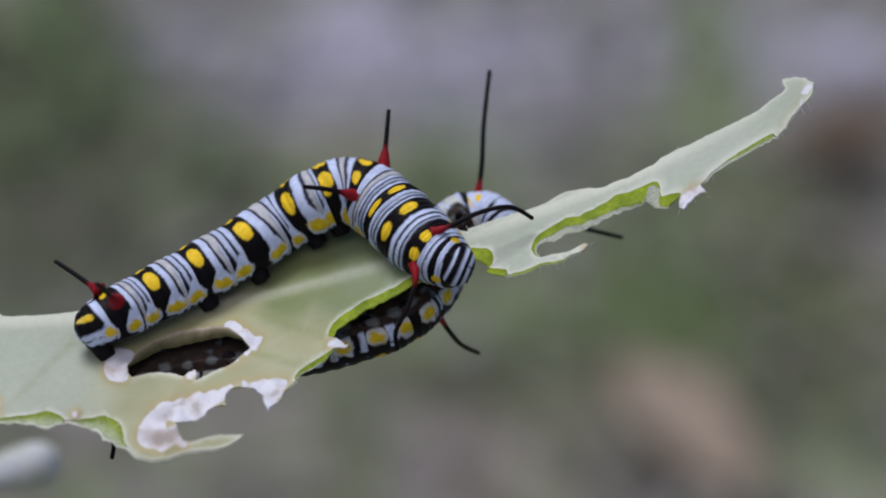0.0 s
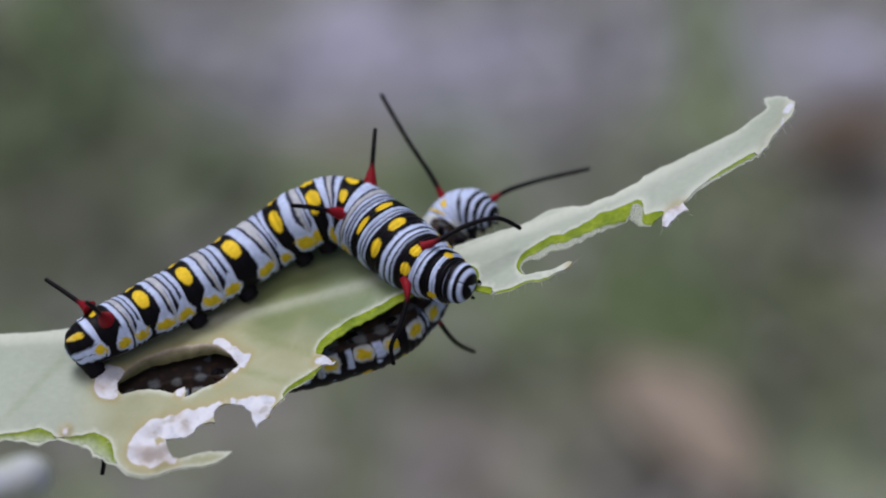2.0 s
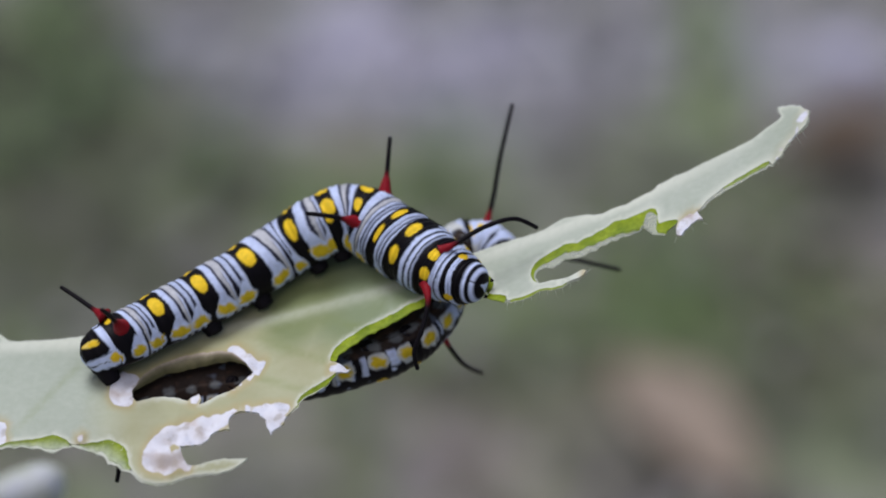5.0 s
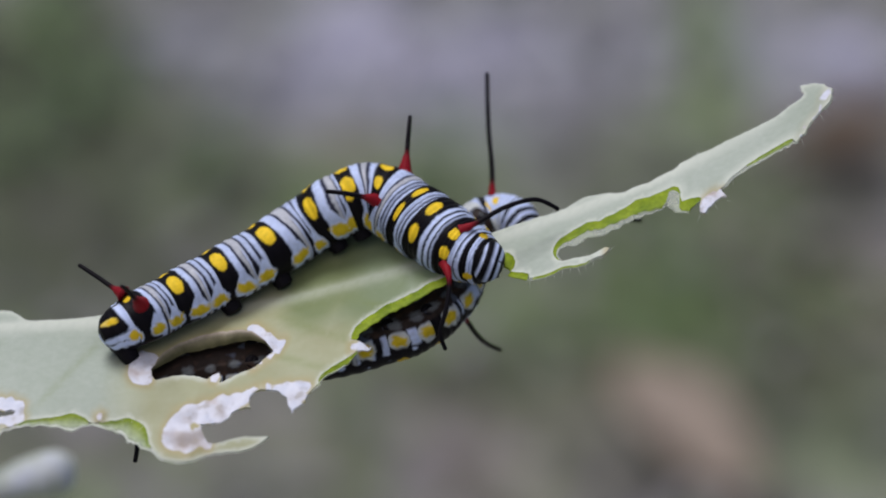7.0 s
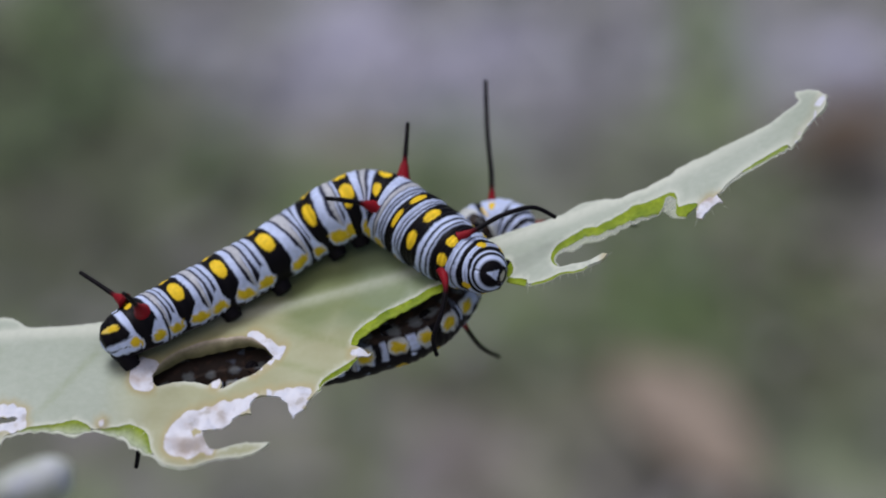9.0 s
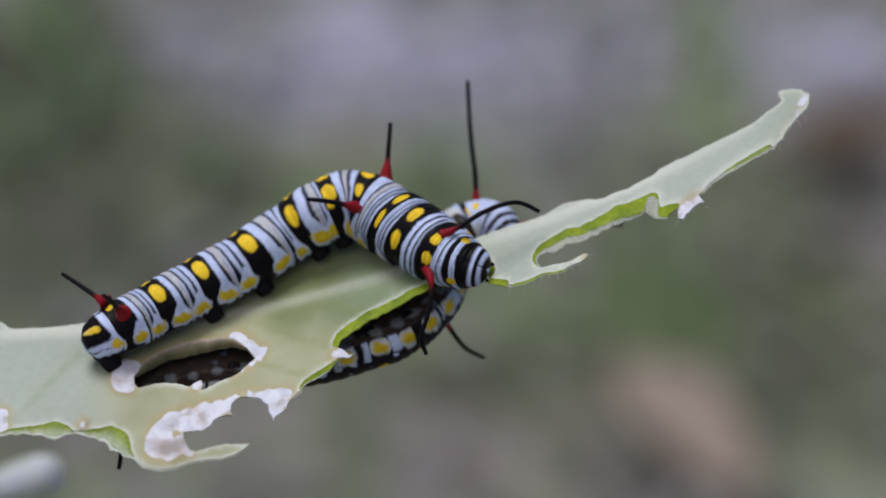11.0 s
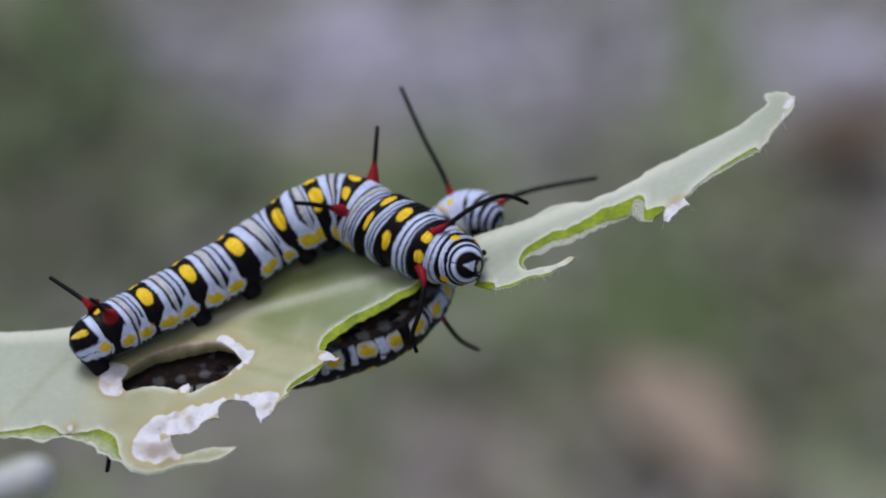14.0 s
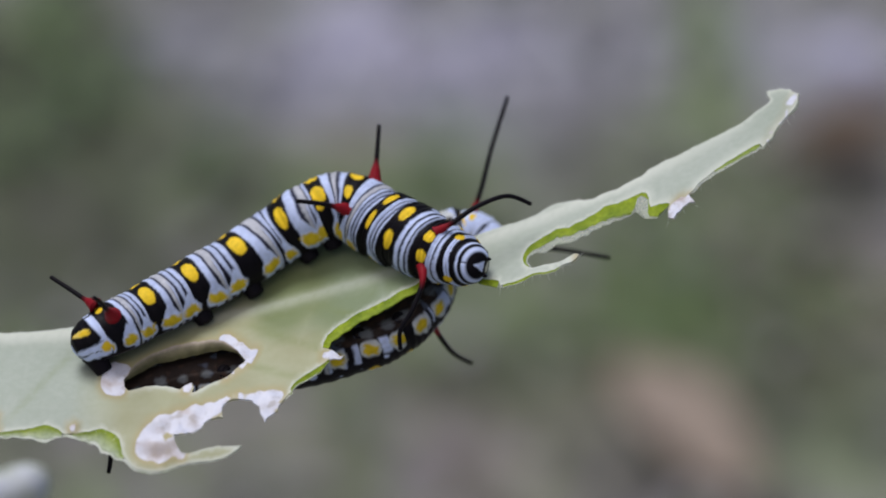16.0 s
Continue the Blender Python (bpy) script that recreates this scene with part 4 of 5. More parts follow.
def leg(sp, arc, side, seg, pivot, reach, wide, name, splay=24):
    p, t, n, b, r = (x[0] for x in sp.at(np.array([arc])))
    way = -n * math.cos(radians(splay)) + b * side * math.sin(radians(splay))
    line = [p + way * r * k for k in (0.6, 0.8, 0.95, 1.0 + reach * 0.6, 1.0 + reach)]
    soft_part(name, spline(line, 4), np.interp(np.linspace(0, 1, 17), [0, 0.5, 0.75, 0.9, 1], [wide * 1.25, wide * 1.05, wide * 0.85, wide * 0.8, wide * 0.2]), np.tile(BLACK * 1.5, (17, 1)), seg, pivot)
    seg.children[-1].location = (0, 0, 0)


def head_part(sp, a0, parent, pole, radius, shade_dim):
    """A round glossy head: black and white hoops about the face, with a white triangle on the brow."""
    p, t, n, b, r = (x[0] for x in sp.at(np.array([a0])))
    z = unit(np.asarray(pole, float))
    y = unit(n - np.dot(n, z) * z)
    x = np.cross(y, z)
    nl, m = 40, 60
    lat = np.radians(np.linspace(1, 179, nl))
    lon = np.linspace(0, 2 * np.pi, m, endpoint=False)
    dirs = np.sin(lat)[:, None, None] * (np.cos(lon)[None, :, None] * x + np.sin(lon)[None, :, None] * y) + np.cos(lat)[:, None, None] * z
    la, lo = np.repeat(np.degrees(lat), m), np.tile(lon, nl)
    rad = radius * (1 + 0.05 * np.cos(2 * lo) * np.sin(np.radians(la)) - 0.035 * np.exp(-(np.cos(lo) / 0.1) ** 2) * (np.sin(lo) > 0) * np.sin(np.radians(la)))
    # the face is a little flattened
    v = dirs.reshape(-1, 3) * rad[:, None]
    v -= z * (0.12 * radius) * np.clip(np.cos(np.radians(la)), 0, 1)[:, None] ** 2
    f = grid_faces(nl, m) + [tuple(range(m)), tuple((nl - 1) * m + j for j in range(m))[::-1]]
    f = [q[::-1] for q in f]
    col = np.tile(BLACK, (len(la), 1))
    fx, fy = la * np.cos(lo), la * np.sin(lo)

    def lay(c, mask):
        col[:] = col * (1 - mask[:, None]) + c * mask[:, None]

    lay(WHITE, soft_band(la, 42, 57, 3))
    lay(WHITE, soft_band(la, 72, 83, 3))
    lay(WHITE, soft_band(la, 104, 111, 3))
    lay(BLACK, soft_band(np.abs(fx), -1, 3, 3) * (fy > 20) * (la < 60))
    tri = (fy > -16) & (np.abs(fx) < (17 - (fy + 16) * 0.5)) & (fy < 18)
    lay(WHITE * 0.95, tri * 1.0)
    lay(BLACK, soft_band(np.hypot(fx / 26, (fy + 40) / 22), -9, 1, 0.15))
    lay(DUSTY * np.array([1.1, 1.05, 0.8]), soft_band(np.hypot(fx / 17, (fy + 36) / 9), -9, 1, 0.2))
    me = mesh_of("head", uvd_array(v), f, SKIN)
    colour_layer(me, "marking", col * shade_dim)
    ob = part("head", me, parent, "glossy black head with white hoops")
    ob.location = uvd(*p)
    for side in (-1, 1):
        c = z * radius * 0.80 + x * side * radius * 0.42 - y * radius * 0.42
        line = [c, c + z * 0.06 * radius - y * 0.06 * radius, c + z * 0.08 * radius - y * 0.15 * radius]
        soft_part("mouthpart", spline(line, 4), np.linspace(0.2, 0.08, 9), np.tile(BLACK * 1.4, (9, 1)), ob, (0, 0, 0), "", 8)
    return ob


def caterpillar(axis, label, pole, head_radius, seed, shade_dim, foot, claw, pale=False):
    body = empty("caterpillar", ORIGIN, label, "caterpillar", "caterpillars on the leaf")
    sp = Spine(axis, ROLL_HANGING if pale else ROLL_FEEDING)
    k = sp.l[-1] / LENGTH
    st = [x * k for x in STARTS]
    kinds = ["tail", "eighth", "abdomen", "abdomen", "abdomen", "fourth", "third", "second", "front", "long_front", "thorax", "first"]
    if pale:
        kinds[7:11] = ["pale_front", "pale_front", "pale_front", "pale_thorax"]
    segs, pivots = [], []
    for i, kind in enumerate(kinds):
        name = "tail_segment" if kind == "tail" else "thorax_segment" if i > 8 else "body_segment"
        segs.append(ring_segment(sp, st[i], st[i + 1], kind, seed + i, body, name, shade_dim, k, i))
        pivots.append(sp.at(np.array([st[i]]))[0][0])
    for i in (3, 4, 5, 6):
        for side in (-1, 1):
            leg(sp, st[i] + 0.12 * (st[i + 1] - st[i]), side, segs[i], pivots[i], foot, 0.62 if pale else 0.98, "proleg", 30)
    for side in (-1, 1):
        leg(sp, st[1] * 0.5, side, segs[0], pivots[0], foot * 1.7, 0.95, "proleg")
    for i in (9, 10, 11):
        for side in (-1, 1):
            leg(sp, (st[i] + st[i + 1]) / 2, side, segs[i], pivots[i], claw, 0.34, "leg")
    segs.append(head_part(sp, st[12], body, pole, head_radius, shade_dim))
    pivots.append(sp.at(np.array([st[12]]))[0][0])
    return body, segs, pivots


plant = milkweed()
feeding, feed_segs, feed_piv = caterpillar(AXIS_FEEDING, "black, white and yellow banded caterpillar feeding on the leaf's edge", (0.78, -0.32, -0.42), 1.8, 10, 1.0, 0.46, 0.45)
# its colours are darkened slightly for the shade under the leaf
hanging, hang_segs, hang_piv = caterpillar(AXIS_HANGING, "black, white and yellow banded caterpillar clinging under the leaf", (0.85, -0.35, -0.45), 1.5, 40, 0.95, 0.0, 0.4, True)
T_EIGHTH, T_SECOND, T_THORAX = 1, 7, 10
for pts, i in (([(-29.58, -3.56, -5), (-30.52, -3.03, -4.5), (-32.07, -2.01, -4), (-33.71, -0.98, -3.5)], T_EIGHTH), ([(-27.7, -4.42, -8.2), (-28.09, -3.87, -9.6), (-28.47, -3.23, -11), (-28.91, -2.79, -12)], T_EIGHTH), ([(-5.24, 7.3, 2), (-5.04, 9.03, 2.2), (-4.9, 10.75, 2.5), (-4.76, 12.5, 3)], T_SECOND), ([(-7.68, 4.74, -0.2), (-8.85, 5.02, -1), (-10.36, 5.3, -1.6), (-12.17, 5.49, -2)], T_SECOND), ([(-0.78, 1.47, -4.3), (0.78, 2.05, -4.7), (3.23, 3.18, -4.5), (5.94, 3.68, -3.8), (7.98, 2.66, -3)], T_THORAX), ([(-2.4, -1.32, -4), (-2.29, -2.88, -5), (-3.0, -5.2, -5.4), (-3.9, -7.1, -5.2), (-3.75, -8.75, -4.6)], T_THORAX)):
    dangling = tentacle(pts, feed_segs[i], feed_piv[i], 0.7 if i != T_THORAX else 0.5)
for pts, i in (([(-28.54, -14.79, -2.1), (-28.64, -16.27, -2.1), (-28.78, -17.56, -2.1), (-28.93, -18.4, -2.1)], T_EIGHTH), ([(-0.25, -5.65, 2.3), (0.56, -7.05, 4.2), (1.83, -8.6, 6.2), (3.55, -9.55, 8.5)], T_SECOND)):
    trailing = tentacle(pts, hang_segs[i], hang_piv[i], 0.42)
upright = tentacle([(1.44, 5.93, 7.1), (0.31, 8.31, 7.5), (-1.66, 11.7, 8.1), (-3.89, 16.12, 8.5)], hang_segs[T_THORAX], hang_piv[T_THORAX], 0.42)
swinging = tentacle([(5.96, 5.7, 6.5), (7.6, 6.56, 7.4), (10.95, 7.4, 8.65), (15.5, 8.17, 9.8)], hang_segs[T_THORAX], hang_piv[T_THORAX], 0.42)


# ---- the ground behind ----
# patches on the soil: x, y, half widths, strength
DUST = [(-0.179, 1.246, 0.04, 0.053, 1), (-0.103, 1.209, 0.07, 0.061, 0.9), (-0.053, 1.253, 0.062, 0.061, 1), (-0.009, 1.202, 0.052, 0.061, 0.9), (0.035, 1.246, 0.044, 0.07, 0.9), (0.079, 1.224, 0.035, 0.07, 0.65), (0.12, 1.246, 0.035, 0.079, 0.6), (0.209, 1.246, 0.031, 0.061, 0.7), (0.264, 1.231, 0.035, 0.061, 1), (0.041, 1.161, 0.047, 0.036, 0.5), (0.228, 1.188, 0.034, 0.044, 0.5), (0.0, 1.5, 0.5, 0.14, 1.0)]
MOSS = [(-0.263, 1.268, 0.032, 0.077, 0.91), (-0.261, 1.09, 0.054, 0.062, 0.59), (-0.049, 1.077, 0.088, 0.046, 0.78), (-0.171, 1.154, 0.025, 0.032, 0.39), (0.176, 1.231, 0.022, 0.139, 0.72), (0.16, 1.148, 0.03, 0.062, 0.52), (0.098, 0.967, 0.078, 0.061, 0.65), (0.128, 0.946, 0.049, 0.061, 0.98), (0.029, 1.065, 0.041, 0.042, 0.59), (0.189, 0.832, 0.03, 0.045, 0.4), (0.215, 0.86, 0.04, 0.05, 0.6), (0.154, 0.894, 0.032, 0.035, 0.52), (-0.219, 1.115, 0.036, 0.052, 0.45), (0.061, 0.914, 0.048, 0.043, 0.59), (-0.24, 1.1, 0.12, 0.16, 0.7), (0.05, 0.93, 0.09, 0.07, 0.6), (0.19, 0.95, 0.07, 0.07, 0.45)]
DARK_SOIL = [(-0.235, 1.042, 0.07, 0.05, 0.85), (0.225, 1.0, 0.05, 0.05, 0.4), (-0.229, 1.246, 0.028, 0.098, 0.75), (-0.275, 1.182, 0.029, 0.101, 0.95), (-0.253, 1.084, 0.046, 0.06, 0.6), (-0.154, 1.118, 0.052, 0.045, 0.55), (-0.216, 1.154, 0.035, 0.041, 0.55), (-0.205, 1.018, 0.049, 0.05, 0.7), (0.247, 1.08, 0.025, 0.05, 0.9), (0.227, 1.115, 0.029, 0.041, 0.4), (0.044, 0.865, 0.035, 0.034, 0.5), (0.192, 0.925, 0.042, 0.034, 0.5), (0.212, 0.87, 0.031, 0.034, 0.6), (0.075, 0.894, 0.041, 0.034, 0.35), (0.101, 1.084, 0.034, 0.06, 0.25), (-0.129, 1.268, 0.031, 0.036, 0.3), (-0.232, 0.978, 0.055, 0.05, 0.4), (0.098, 0.818, 0.039, 0.042, 0.35), (0.098, 1.161, 0.035, 0.06, 0.2), (-0.24, 1.14, 0.09, 0.16, 0.75), (-0.21, 1.03, 0.1, 0.08, 0.6), (0.14, 0.9, 0.05, 0.04, 0.35), (-0.268, 1.2, 0.04, 0.1, 0.8), (-0.235, 1.06, 0.055, 0.04, 0.8), (-0.178, 1.143, 0.028, 0.028, 0.55), (0.025, 0.885, 0.03, 0.028, 0.65), (0.062, 0.872, 0.025, 0.022, 0.45)]
TAN = [(0.229, 0.973, 0.04, 0.047, 0.63), (0.193, 0.99, 0.03, 0.039, 0.45), (0.084, 0.889, 0.029, 0.039, 0.45), (0.123, 0.848, 0.021, 0.047, 0.36), (0.201, 0.904, 0.029, 0.031, 0.36), (0.016, 0.827, 0.036, 0.055, 0.32), (-0.122, 1.112, 0.033, 0.038, 0.27), (-0.207, 1.161, 0.022, 0.029, 0.45), (0.245, 1.137, 0.04, 0.026, 0.81), (-0.05, 1.121, 0.048, 0.038, 0.27), (0.178, 1.036, 0.031, 0.047, 0.27)]


def ground():
    n = 130
    xs = np.concatenate([-np.geomspace(600, 0.9, 15), np.linspace(-0.8, 0.8, n), np.geomspace(0.9, 600, 15)])
    ys = np.concatenate([-np.geomspace(600, 0.5, 15), np.linspace(-0.4, 1.8, n), np.geomspace(1.9, 600, 15)])
    v = []
    for y in ys:
        for x in xs:
            near = max(0.0, 1 - max(abs(x), abs(y - 0.7)) / 1.4)
            v.append((x, y, near * (0.018 * noise.noise(Vector((x * 6, y * 6, 0))) + 0.006 * noise.noise(Vector((x * 30, y * 30, 3)))) - 0.012 * (near > 0)))
    me = mesh_of("ground", v, grid_faces(len(ys), len(xs), False), SOIL)
    p = np.array(v)
    for name, spots in (("dust", DUST), ("moss", MOSS), ("dark_soil", DARK_SOIL), ("tan", TAN)):
        val = np.zeros(len(p))
        for x, y, rx, ry, f in spots:
            val = np.maximum(val, f * np.exp(-(((p[:, 0] - x) / rx) ** 2 + ((p[:, 1] - y) / ry) ** 2) ** 1.3))
        value_layer(me, name, val)
    tagged(new("ground", me), "grey-brown bare soil, blurred far behind the leaf", "ground", kind="structure")


def leaf_blade(c, way, up, length, width, fold=0.25):
    """Verts and faces of one small pointed leaf with a folded midrib."""
    way, up = way.normalized(), up.normalized()
    side = way.cross(up).normalized()
    v, f = [], []
    for i in range(6):
        q = i / 5
        h = width * math.sin(math.pi * (0.06 + 0.9 * q)) ** 0.8
        mid = c + way * length * q - up * length * 0.35 * q * q
        v += [mid - side * h + up * h * fold, mid, mid + side * h + up * h * fold]
    for i in range(5):
        a = 3 * i
        f += [(a, a + 1, a + 4, a + 3), (a + 1, a + 2, a + 5, a + 4)]
    return v, f


def weed(x, y, size, count, seed, tall=0.6):
    rng = random.Random(seed)
    ob = empty("weed", (x, y, 0), "low green weed growing from the soil, out of focus", "weed", "weeds on the ground")
    verts, faces = [], []
    for i in range(count):
        a = rng.uniform(0, 6.283)
        lift = rng.uniform(0.1, 1.0) * tall
        rad = size * math.sqrt(rng.random()) * 0.6
        c = Vector((math.cos(a) * rad, math.sin(a) * rad, rng.uniform(0.0, 0.5) * size * tall))
        w = Vector((math.cos(a + rng.uniform(-0.8, 0.8)), math.sin(a + rng.uniform(-0.8, 0.8)), lift))
        v, f = leaf_blade(c, w, Vector((-w.x * 0.5, -w.y * 0.5, 1)), size * rng.uniform(0.35, 0.7), size * rng.uniform(0.06, 0.13))
        k = len(verts)
        verts += v
        faces += [tuple(j + k for j in q) for q in f]
    tagged(part("foliage", mesh_of("foliage", verts, faces, WEED), ob), kind="stuff")
    for i in range(4):
        a = rng.uniform(0, 6.283)
        top = np.array([math.cos(a) * size * 0.25, math.sin(a) * size * 0.25, size * 0.5 * tall + 0.01])
        v, f = tube(np.linspace((0, 0, -0.02), top, 5), np.linspace(0.0018, 0.001, 5), 6)
        part("stalk", mesh_of("stalk", v, f, STEM), ob)


def fallen_leaf(x, y, length, width, turn, material, label, curl=0.25):
    n, m = 16, 9
    v = []
    for i in range(n):
        q = i / (n - 1)
        h = width * 0.5 * max(0.04, math.sin(math.pi * (0.03 + 0.94 * q))) ** 0.75
        for j in range(m):
            a = (j / (m - 1) - 0.5) * 2
            v.append(((q - 0.5) * length, a * h, 0.012 + curl * h * a * a + 0.012 * q * q + 0.003 * math.sin(9 * q + 4 * a)))
    k = len(v)
    v += [(a, b, c - 0.0012) for a, b, c in v]
    f = grid_faces(n, m, False)
    f += [tuple(i + k for i in reversed(q)) for q in f]
    edge = [i * m for i in range(n)] + [(n - 1) * m + j for j in range(1, m)] + [i * m + m - 1 for i in range(n - 2, -1, -1)] + list(range(m - 2, 0, -1))
    f += [(edge[i], edge[(i + 1) % len(edge)], edge[(i + 1) % len(edge)] + k, edge[i] + k) for i in range(len(edge))]
    ob = empty("fallen_leaf", (x, y, -0.004), label, "leaf", "fallen leaves")
    ob.rotation_euler = (0, 0, radians(turn))
    part("blade", mesh_of("blade", v, f, material), ob)
    rib = [((q - 0.5) * length * 0.96, 0, 0.0125 + 0.012 * q * q + 0.003 * math.sin(9 * q)) for q in np.linspace(0, 1, 10)]
    v, f = tube([(-0.62 * length, 0.004, 0.006)] + rib, np.linspace(0.0014, 0.0005, 11), 6)
    part("midrib", mesh_of("midrib", v, f, material), ob)


def pebbles():
    """Small stones and crumbs of earth strewn over the soil."""
    rng = random.Random(3)
    verts, faces = [], []
    shape = bmesh.new()
    bmesh.ops.create_icosphere(shape, subdivisions=1, radius=1.0)
    base = [v.co.copy() for v in shape.verts]
    tris = [tuple(v.index for v in f.verts) for f in shape.faces]
    shape.free()
    for i in range(420):
        x, y = rng.uniform(-0.4, 0.4), rng.uniform(0.68, 1.5)
        r = 0.003 + 0.007 * rng.random() ** 3
        k = len(verts)
        sx, sy, sz = rng.uniform(0.8, 1.4), rng.uniform(0.8, 1.4), rng.uniform(0.5, 0.9)
        for c in base:
            w = 1 + 0.25 * noise.noise(c * 1.3 + Vector((i, 0, 0)))
            verts.append((x + c.x * r * sx * w, y + c.y * r * sy * w, c.z * r * sz * w - 0.002))
        faces += [tuple(j + k for j in q) for q in tris]
    tagged(new("gravel", mesh_of("gravel", verts, faces, STONE)), "small grey and brown pebbles scattered on the soil", "gravel", kind="stuff")


ground()
pebbles()
fallen_leaf(0.125, 0.827, 0.108, 0.052, 124, DRY_LEAF, "dry tan fallen leaf lying on the soil")
fallen_leaf(0.246, 1.118, 0.066, 0.034, 12, BROWN_LEAF, "dark brown withered leaf lying on the soil")
for i, (x, y, size, count) in enumerate((
        (-0.268, 1.115, 0.05, 16), (-0.225, 1.185, 0.05, 14), (-0.284, 1.26, 0.06, 20), (-0.12, 1.083, 0.04, 12), (0.111, 0.983, 0.04, 9),
        (0.166, 1.023, 0.04, 8), (0.085, 0.914, 0.04, 10), (-0.001, 1.096, 0.04, 10), (0.2, 0.945, 0.04, 10))):
    weed(x, y, size, count, 100 + i)

# ---- what moves ----
# sway of the plant in the wind: seconds, metres, degrees
SWAY = [
    (0, -0.0001, 9e-05, -7e-05, 0.4, -0.06, -0.08),
    (0.5, 0.00023, -2e-05, -0.00016, 0.15, 0.03, 0.04),
    (1, 0.00016, 0.00016, -0.00065, 0.02, 0.26, 0.24),
    (1.5, -0.00102, 0.00092, -0.00196, 0.47, -0.13, -0.11),
    (2, -0.00134, 0.00133, -0.00285, 0.43, 0.02, 0.2),
    (2.5, -0.00112, 0.00139, -0.00318, 0.41, -0.18, -0.04),
    (3, -0.00081, 0.00232, -0.00427, 0.56, -0.16, -0.08),
    (3.5, -0.00073, 0.002, -0.00472, 0.76, -0.2, -0.2),
    (4, -0.00033, 0.00121, -0.00426, 0.33, -0.11, -0.17),
    (6.5, 0.00022, 0.0014, -0.00235, -0.14, -0.13, -0.05),
    (7, 0.0018, 0.00101, -0.00121, -0.43, 0.17, 0.23),
    (7.5, 0.00203, 0.00119, -0.00105, -0.09, 0.25, 0.31),
    (8, 0.002, 0.00115, -0.00119, -0.51, 0.25, 0.42),
    (8.5, 0.00164, 0.00127, -0.00144, -0.17, 0.12, 0.31),
    (9, 0.00165, 0.00199, -0.00256, -0.46, 0.34, 0.78),
    (9.5, 0.00093, 0.00166, -0.00253, -0.27, -0.26, -0.02),
    (12, -0.00067, 0.0023, -0.00259, 0.08, -0.13, 0.39),
    (12.5, -0.00163, 0.00248, -0.00362, 0.31, -0.25, 0.19),
    (13, -0.00208, 0.00218, -0.00375, 0.08, -0.33, 0.26),
    (13.5, -0.00165, 0.00182, -0.00308, 0.14, -0.53, 0.06),
    (14, -0.00111, 0.00229, -0.00315, 0.04, -0.27, 0.3),
    (14.5, -0.00078, 0.00259, -0.00336, 0.1, -0.39, 0.15),
    (15, -0.0007, 0.00236, -0.00346, 0.21, -0.15, 0.37),
    (15.5, -0.0013, 0.00261, -0.0039, 0.45, -0.45, 0.07),
    (16, -0.00084, 0.00146, -0.0024, -0.72, 0.06, 1.14),
]
# lean of the hanging caterpillar's front end: seconds, degrees
LEAN = [(0, 85), (0.5, 86), (1, 108), (1.5, 119), (2, 121), (2.5, 128), (3, 123), (3.5, 92), (4, 83.5), (5.2, 78), (6.5, 73), (7, 91), (7.5, 88), (8, 90), (8.5, 94), (9, 93), (9.5, 95),
        (10.7, 92), (12, 101), (12.5, 121), (13, 116), (13.5, 109), (14, 114), (14.5, 103), (15, 84), (15.5, 80), (16, 74)]
# how far the feeding caterpillar's front end reaches out: seconds, degrees
REACH = [(0, 0), (0.5, 1.5), (1, 1.7), (1.5, 2), (2, 2.5), (2.5, 3.2), (3, 3.6), (3.5, 5.5), (4, 5), (5.2, 5.4), (6.5, 5.8), (7, 4.2), (7.5, 4.7), (8, 4), (8.5, 5), (9, 3.6), (9.5, 4.3),
         (10.7, 5.3), (12, 6.4), (12.5, 6.2), (13, 6), (13.5, 6.2), (14, 9), (14.5, 8.5), (15, 10), (15.5, 10), (16, 8)]
# how far the feeding head is tucked under the leaf's edge: seconds, 0 to 1
TUCK = [(0, 1), (0.5, 0), (1, 0), (1.5, 0.2), (2, 0.5), (2.5, 0.8), (3, 0.7), (3.5, 0), (4, 0.2), (5.2, 0.5), (6.5, 0.9), (7, 1), (7.5, 1), (8, 1), (8.5, -0.05), (9, -0.1), (9.5, 0.1),
        (10.7, 0.6), (12, 0.9), (12.5, 0), (13, 0), (13.5, 0), (14, -0.1), (14.5, 0), (15, 0.2), (15.5, 0.6), (16, 0.1)]
# how far the feeding head pushes out of its collar: seconds, millimetres
PUSH = [(0, -0.3), (0.5, 0.85), (1, 0.75), (1.5, 0.85), (2, 0.75), (2.5, 0.55), (3, 0.15), (3.5, 0.6), (4, 0.35), (5.2, 0.1), (6.5, 0), (7, -0.3), (8, -0.3), (8.5, 0.4), (9, 0.8), (9.5, 1.0),
        (10.7, 0.2), (12, -0.3), (12.5, 0.5), (13, 0.75), (13.5, 1.1), (14, 0.6), (14.5, 0.75), (15, 0.25), (15.5, 0.15), (16, 0.7)]
# lift of the hanging caterpillar's long front tentacle: seconds, degrees
LIFT = [(0, 0.8), (0.5, 2.5), (1, 4.4), (1.5, 1.5), (2.5, 1), (3, 2.9), (4, 4), (6.5, 6), (8, 4), (9.5, 3), (10.7, 4), (12, 7), (12.5, 0.5), (13, 1.1), (13.5, 4.5), (14, 2.9), (14.5, 4.5), (15, 7.1), (15.5, 10.1), (16, 11.2)]
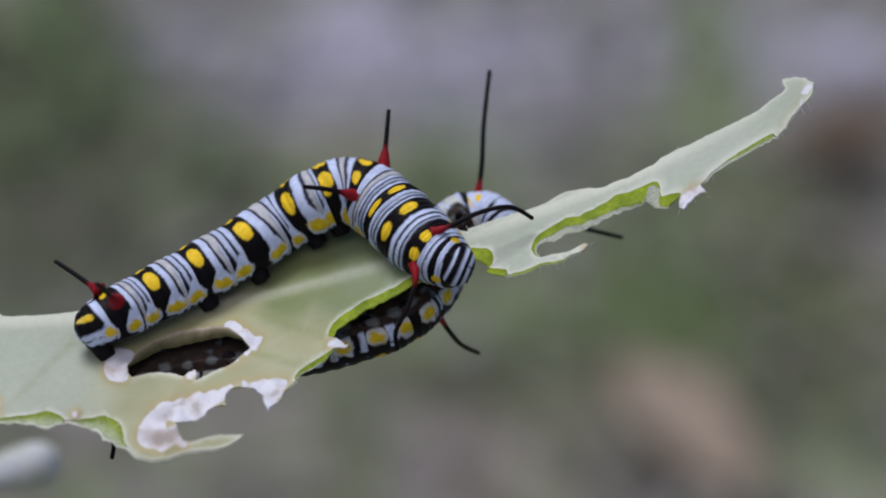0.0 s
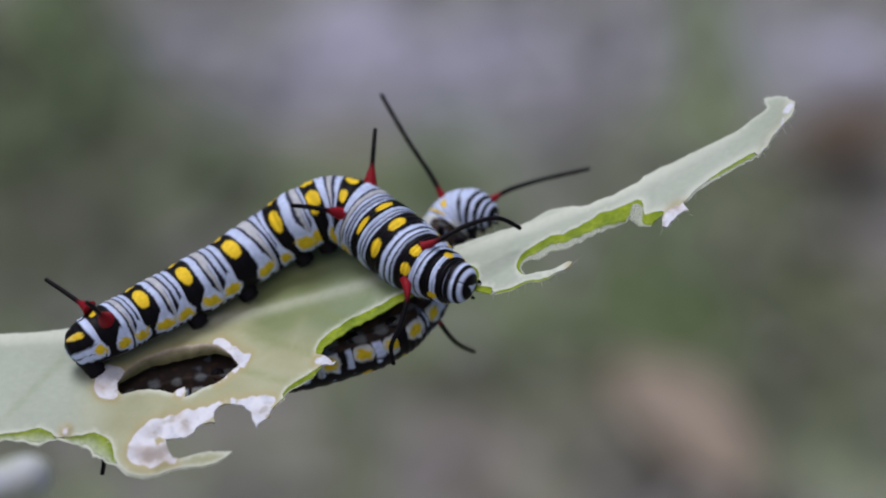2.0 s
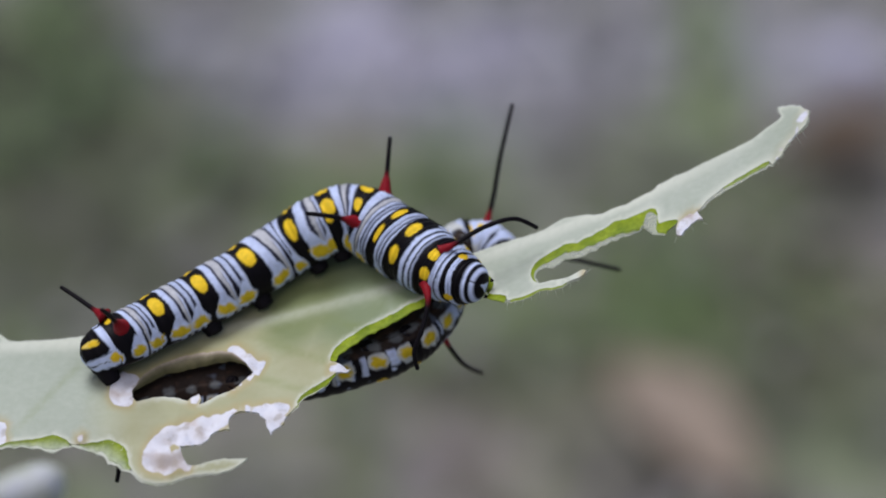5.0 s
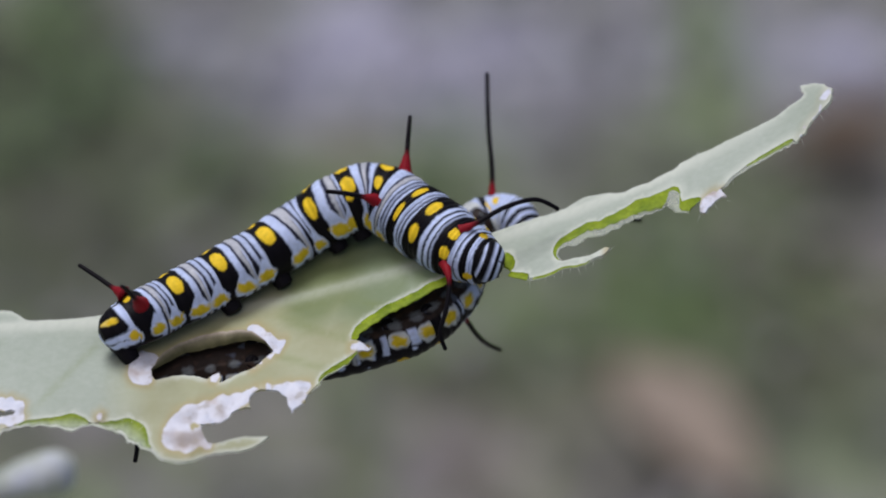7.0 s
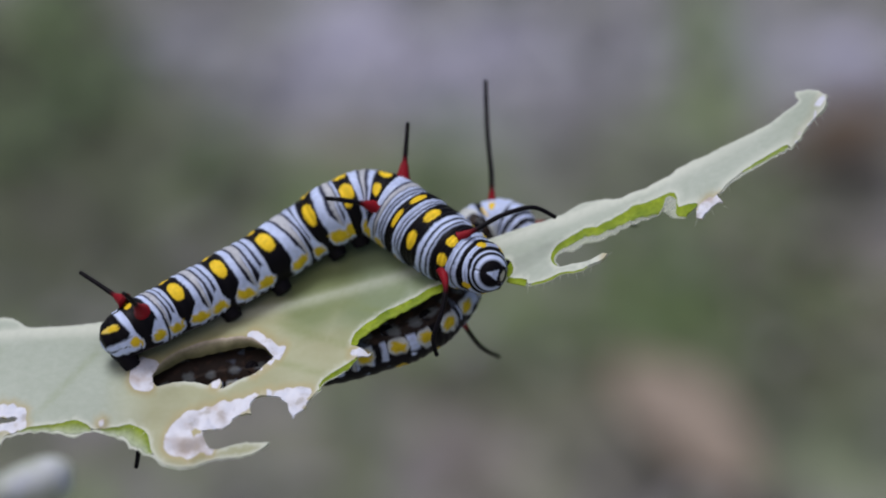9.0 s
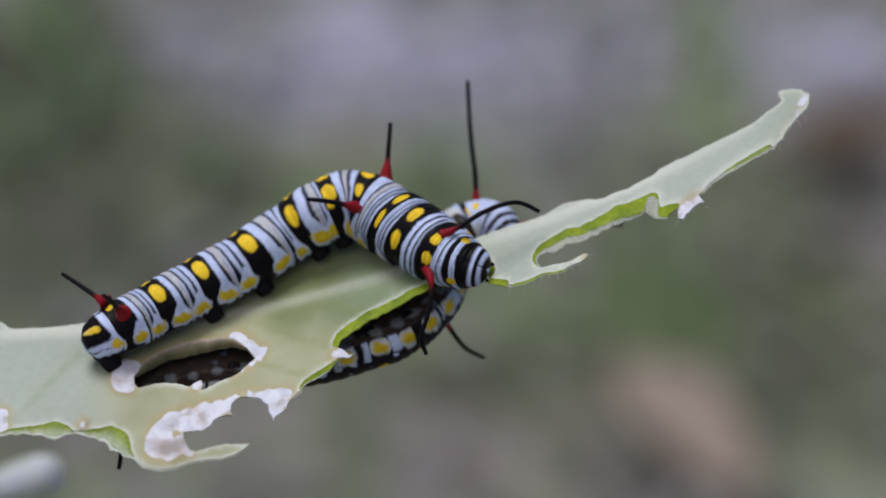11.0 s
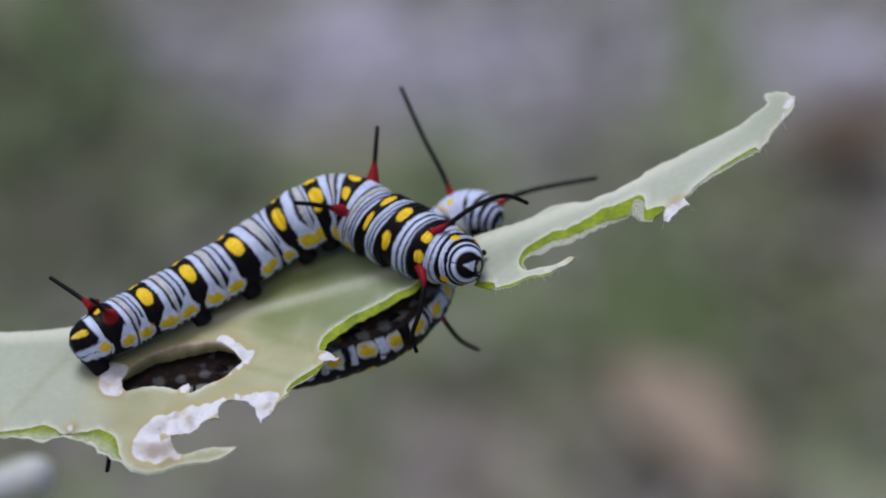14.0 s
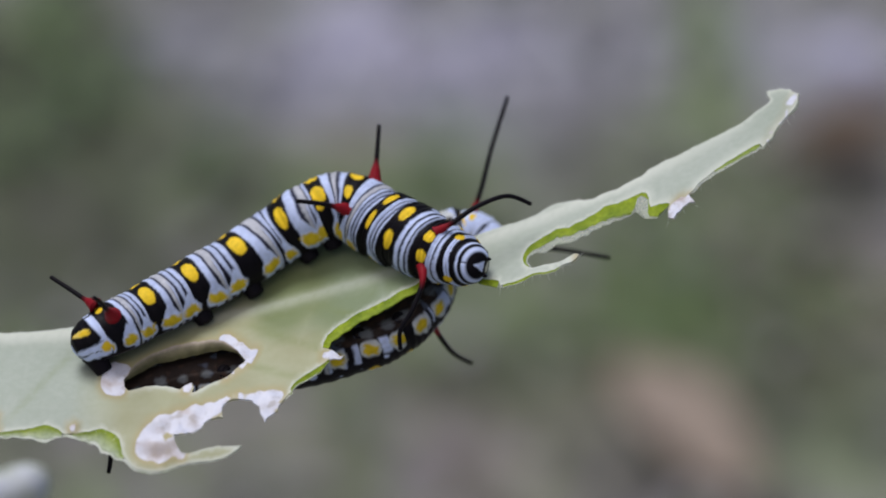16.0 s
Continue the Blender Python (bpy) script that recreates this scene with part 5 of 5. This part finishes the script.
# drift of its upright front tentacle: seconds, millimetres to the right and up
DRIFT = [(0, 0, 0), (0.5, -0.2, 0.1), (1, 0, 0.1), (1.5, 0.15, 0.1), (2.5, 0.3, 0.1), (3.5, 0.4, 0.25), (4, 0.45, 0.3), (5.2, 0.2, 0.2), (6.5, 0, 0.1), (7, -0.3, 0), (8, -0.15, 0), (9.5, 0.1, 0.1), (12, 0.1, 0), (12.5, 0.25, 0.1), (13, 0.35, 0.15), (14, 0.35, 0.15), (15, 0.4, 0.1), (16, 0, 0)]
# tilt of the same: seconds, degrees
TILT = [(0, 0), (0.5, 0.9), (1, 2.3), (1.5, 1.9), (2, 0), (2.5, 7.7), (3, 2.2), (3.5, 1.9), (4, -1.3), (6.5, 0.7), (7, 1.5), (8, -0.5), (9.5, 0.3), (10.7, 1.5), (12, 2.8), (12.5, -0.3), (13, -0.9), (13.5, 1.7), (14, 1), (14.5, 0.6), (15, -1.8), (15.5, 1.3), (16, -1)]
# swing of the feeding caterpillar's dangling front tentacle: seconds, degrees
DANGLE = [(0, -0.6), (0.5, -1.7), (1, -3.2), (1.5, 2.3), (2, 0.0), (2.5, 1.3), (3, -1.2), (3.5, 0.6), (4, -3.7), (5.2, 1.0), (6.5, 4.5), (7, 6.8), (7.5, 6.3), (8, 3.3), (8.5, 0.5), (9, 3.1), (9.5, 0.9), (10.7, 3.0), (12, 5.3), (12.5, -7.0), (13, -7.1), (13.5, -3.0), (14, -1.3), (14.5, -5.3), (15, -9.7), (15.5, -15.0), (16, -12.8)]
# shift of the hanging caterpillar's lower tentacle as it tenses: seconds, millimetres to the right and up
SHIFT = [(0, -0.15, -0.05), (0.5, 0.05, 0.41), (1, 0.58, 1.28), (1.5, 0.66, 1.49), (2, 0.74, 1.52), (2.5, 0.86, 1.59), (3, 0.77, 1.49), (3.5, 0.68, 1.2), (4, 0.28, 0.82), (6.5, 0.09, 0.07), (7, 0.03, 0.69), (8, 0.22, 0.7), (8.5, 0.22, 0.75), (9, 0.15, 0.55), (9.5, 0.07, 0.41), (12, 0.45, 0.77), (12.5, 0.68, 1.28), (13, 0.91, 1.46), (13.5, 0.9, 1.38), (14, 0.88, 1.41), (14.5, 0.64, 0.95), (15, 0.4, 0.07), (15.5, 0.22, 0.16), (16, 0.04, 0.2)]


def curve(rows, t, k=1):
    return float(np.interp(t, [r[0] for r in rows], [r[k] for r in rows]))


def bend(segs, pivots, first, turns, times, slides=()):
    """Key a chain of rings. turns: ring, centre (None: its own rear joint), axis, share, rows of (seconds, degrees); each ring also follows those behind it.
    slides: ring, way, share, rows of (seconds, millimetres), for that ring alone."""
    for j in range(first, len(segs)):
        keys = []
        for t in times:
            m = Matrix.Identity(4)
            for k, centre, axis, share, rows in turns:
                if k <= j:
                    p = uvd(*(pivots[k] if centre is None else centre))
                    m = m @ Matrix.Translation(p) @ Matrix.Rotation(radians(share * curve(rows, t)), 4, uvd(*axis).normalized()) @ Matrix.Translation(-p)
            for k, way, share, rows in slides:
                if k == j:
                    m = m @ Matrix.Translation(uvd(*way) * share * curve(rows, t))
            keys.append((t, m @ Matrix.Translation(uvd(*pivots[j]))))
        walk(segs[j], keys)


def motions():
    rows = [(t, Matrix.Translation(ORIGIN) @ pose(x, y, z, a, b, c)) for t, x, y, z, a, b, c in SWAY]
    for thing in (plant, feeding, hanging):
        walk(thing, rows)
    times = [r[0] for r in LEAN]
    lean = [(t, a - 118) for t, a in LEAN]
    view_axis, hub = (0, 0, -1), (0.72, 2.32, 7)
    bend(hang_segs, hang_piv, 8, [(8, hub, view_axis, 0.35, lean), (9, hub, view_axis, 0.35, lean), (10, hub, view_axis, 0.3, lean)], times)
    foot = swinging.location.copy()
    walk(swinging, [(t, Matrix.Translation(foot) @ Matrix.Rotation(radians(a - 0.3 * curve(lean, t)), 4, uvd(*view_axis).normalized())) for t, a in sorted(LIFT + [(s, curve(LIFT, s)) for s in (2, 3.5, 7, 9, 5.2)])])
    stand = upright.location.copy()
    walk(upright, [(t, Matrix.Translation(stand + uvd(curve(DRIFT, t, 1), curve(DRIFT, t, 2), 0)) @ Matrix.Rotation(radians(a), 4, uvd(*view_axis).normalized())) for t, a in TILT])
    root = dangling.location.copy()
    walk(dangling, [(t, Matrix.Translation(root) @ Matrix.Rotation(radians(a), 4, uvd(*view_axis).normalized())) for t, a in DANGLE])
    base = trailing.location.copy()
    walk(trailing, [(t, Matrix.Translation(base + uvd(u, v, 0))) for t, u, v in SHIFT])
    tuck = [(t, 75 * (k - 0.55)) for t, k in TUCK]
    crest, side_axis = (-8.05, 8.65, 3), (0.15, 1, 0.1)
    bend(feed_segs, feed_piv, 8, [(8, crest, view_axis, 0.5, REACH), (9, crest, view_axis, 0.35, REACH), (10, crest, view_axis, 0.15, REACH),
                                  (11, None, side_axis, 0.25, tuck), (12, None, side_axis, 0.75, tuck)], times,
         [(11, (1, -0.42, -0.4), 0.5, PUSH), (12, (1, -0.42, -0.4), 1.0, PUSH)])


motions()
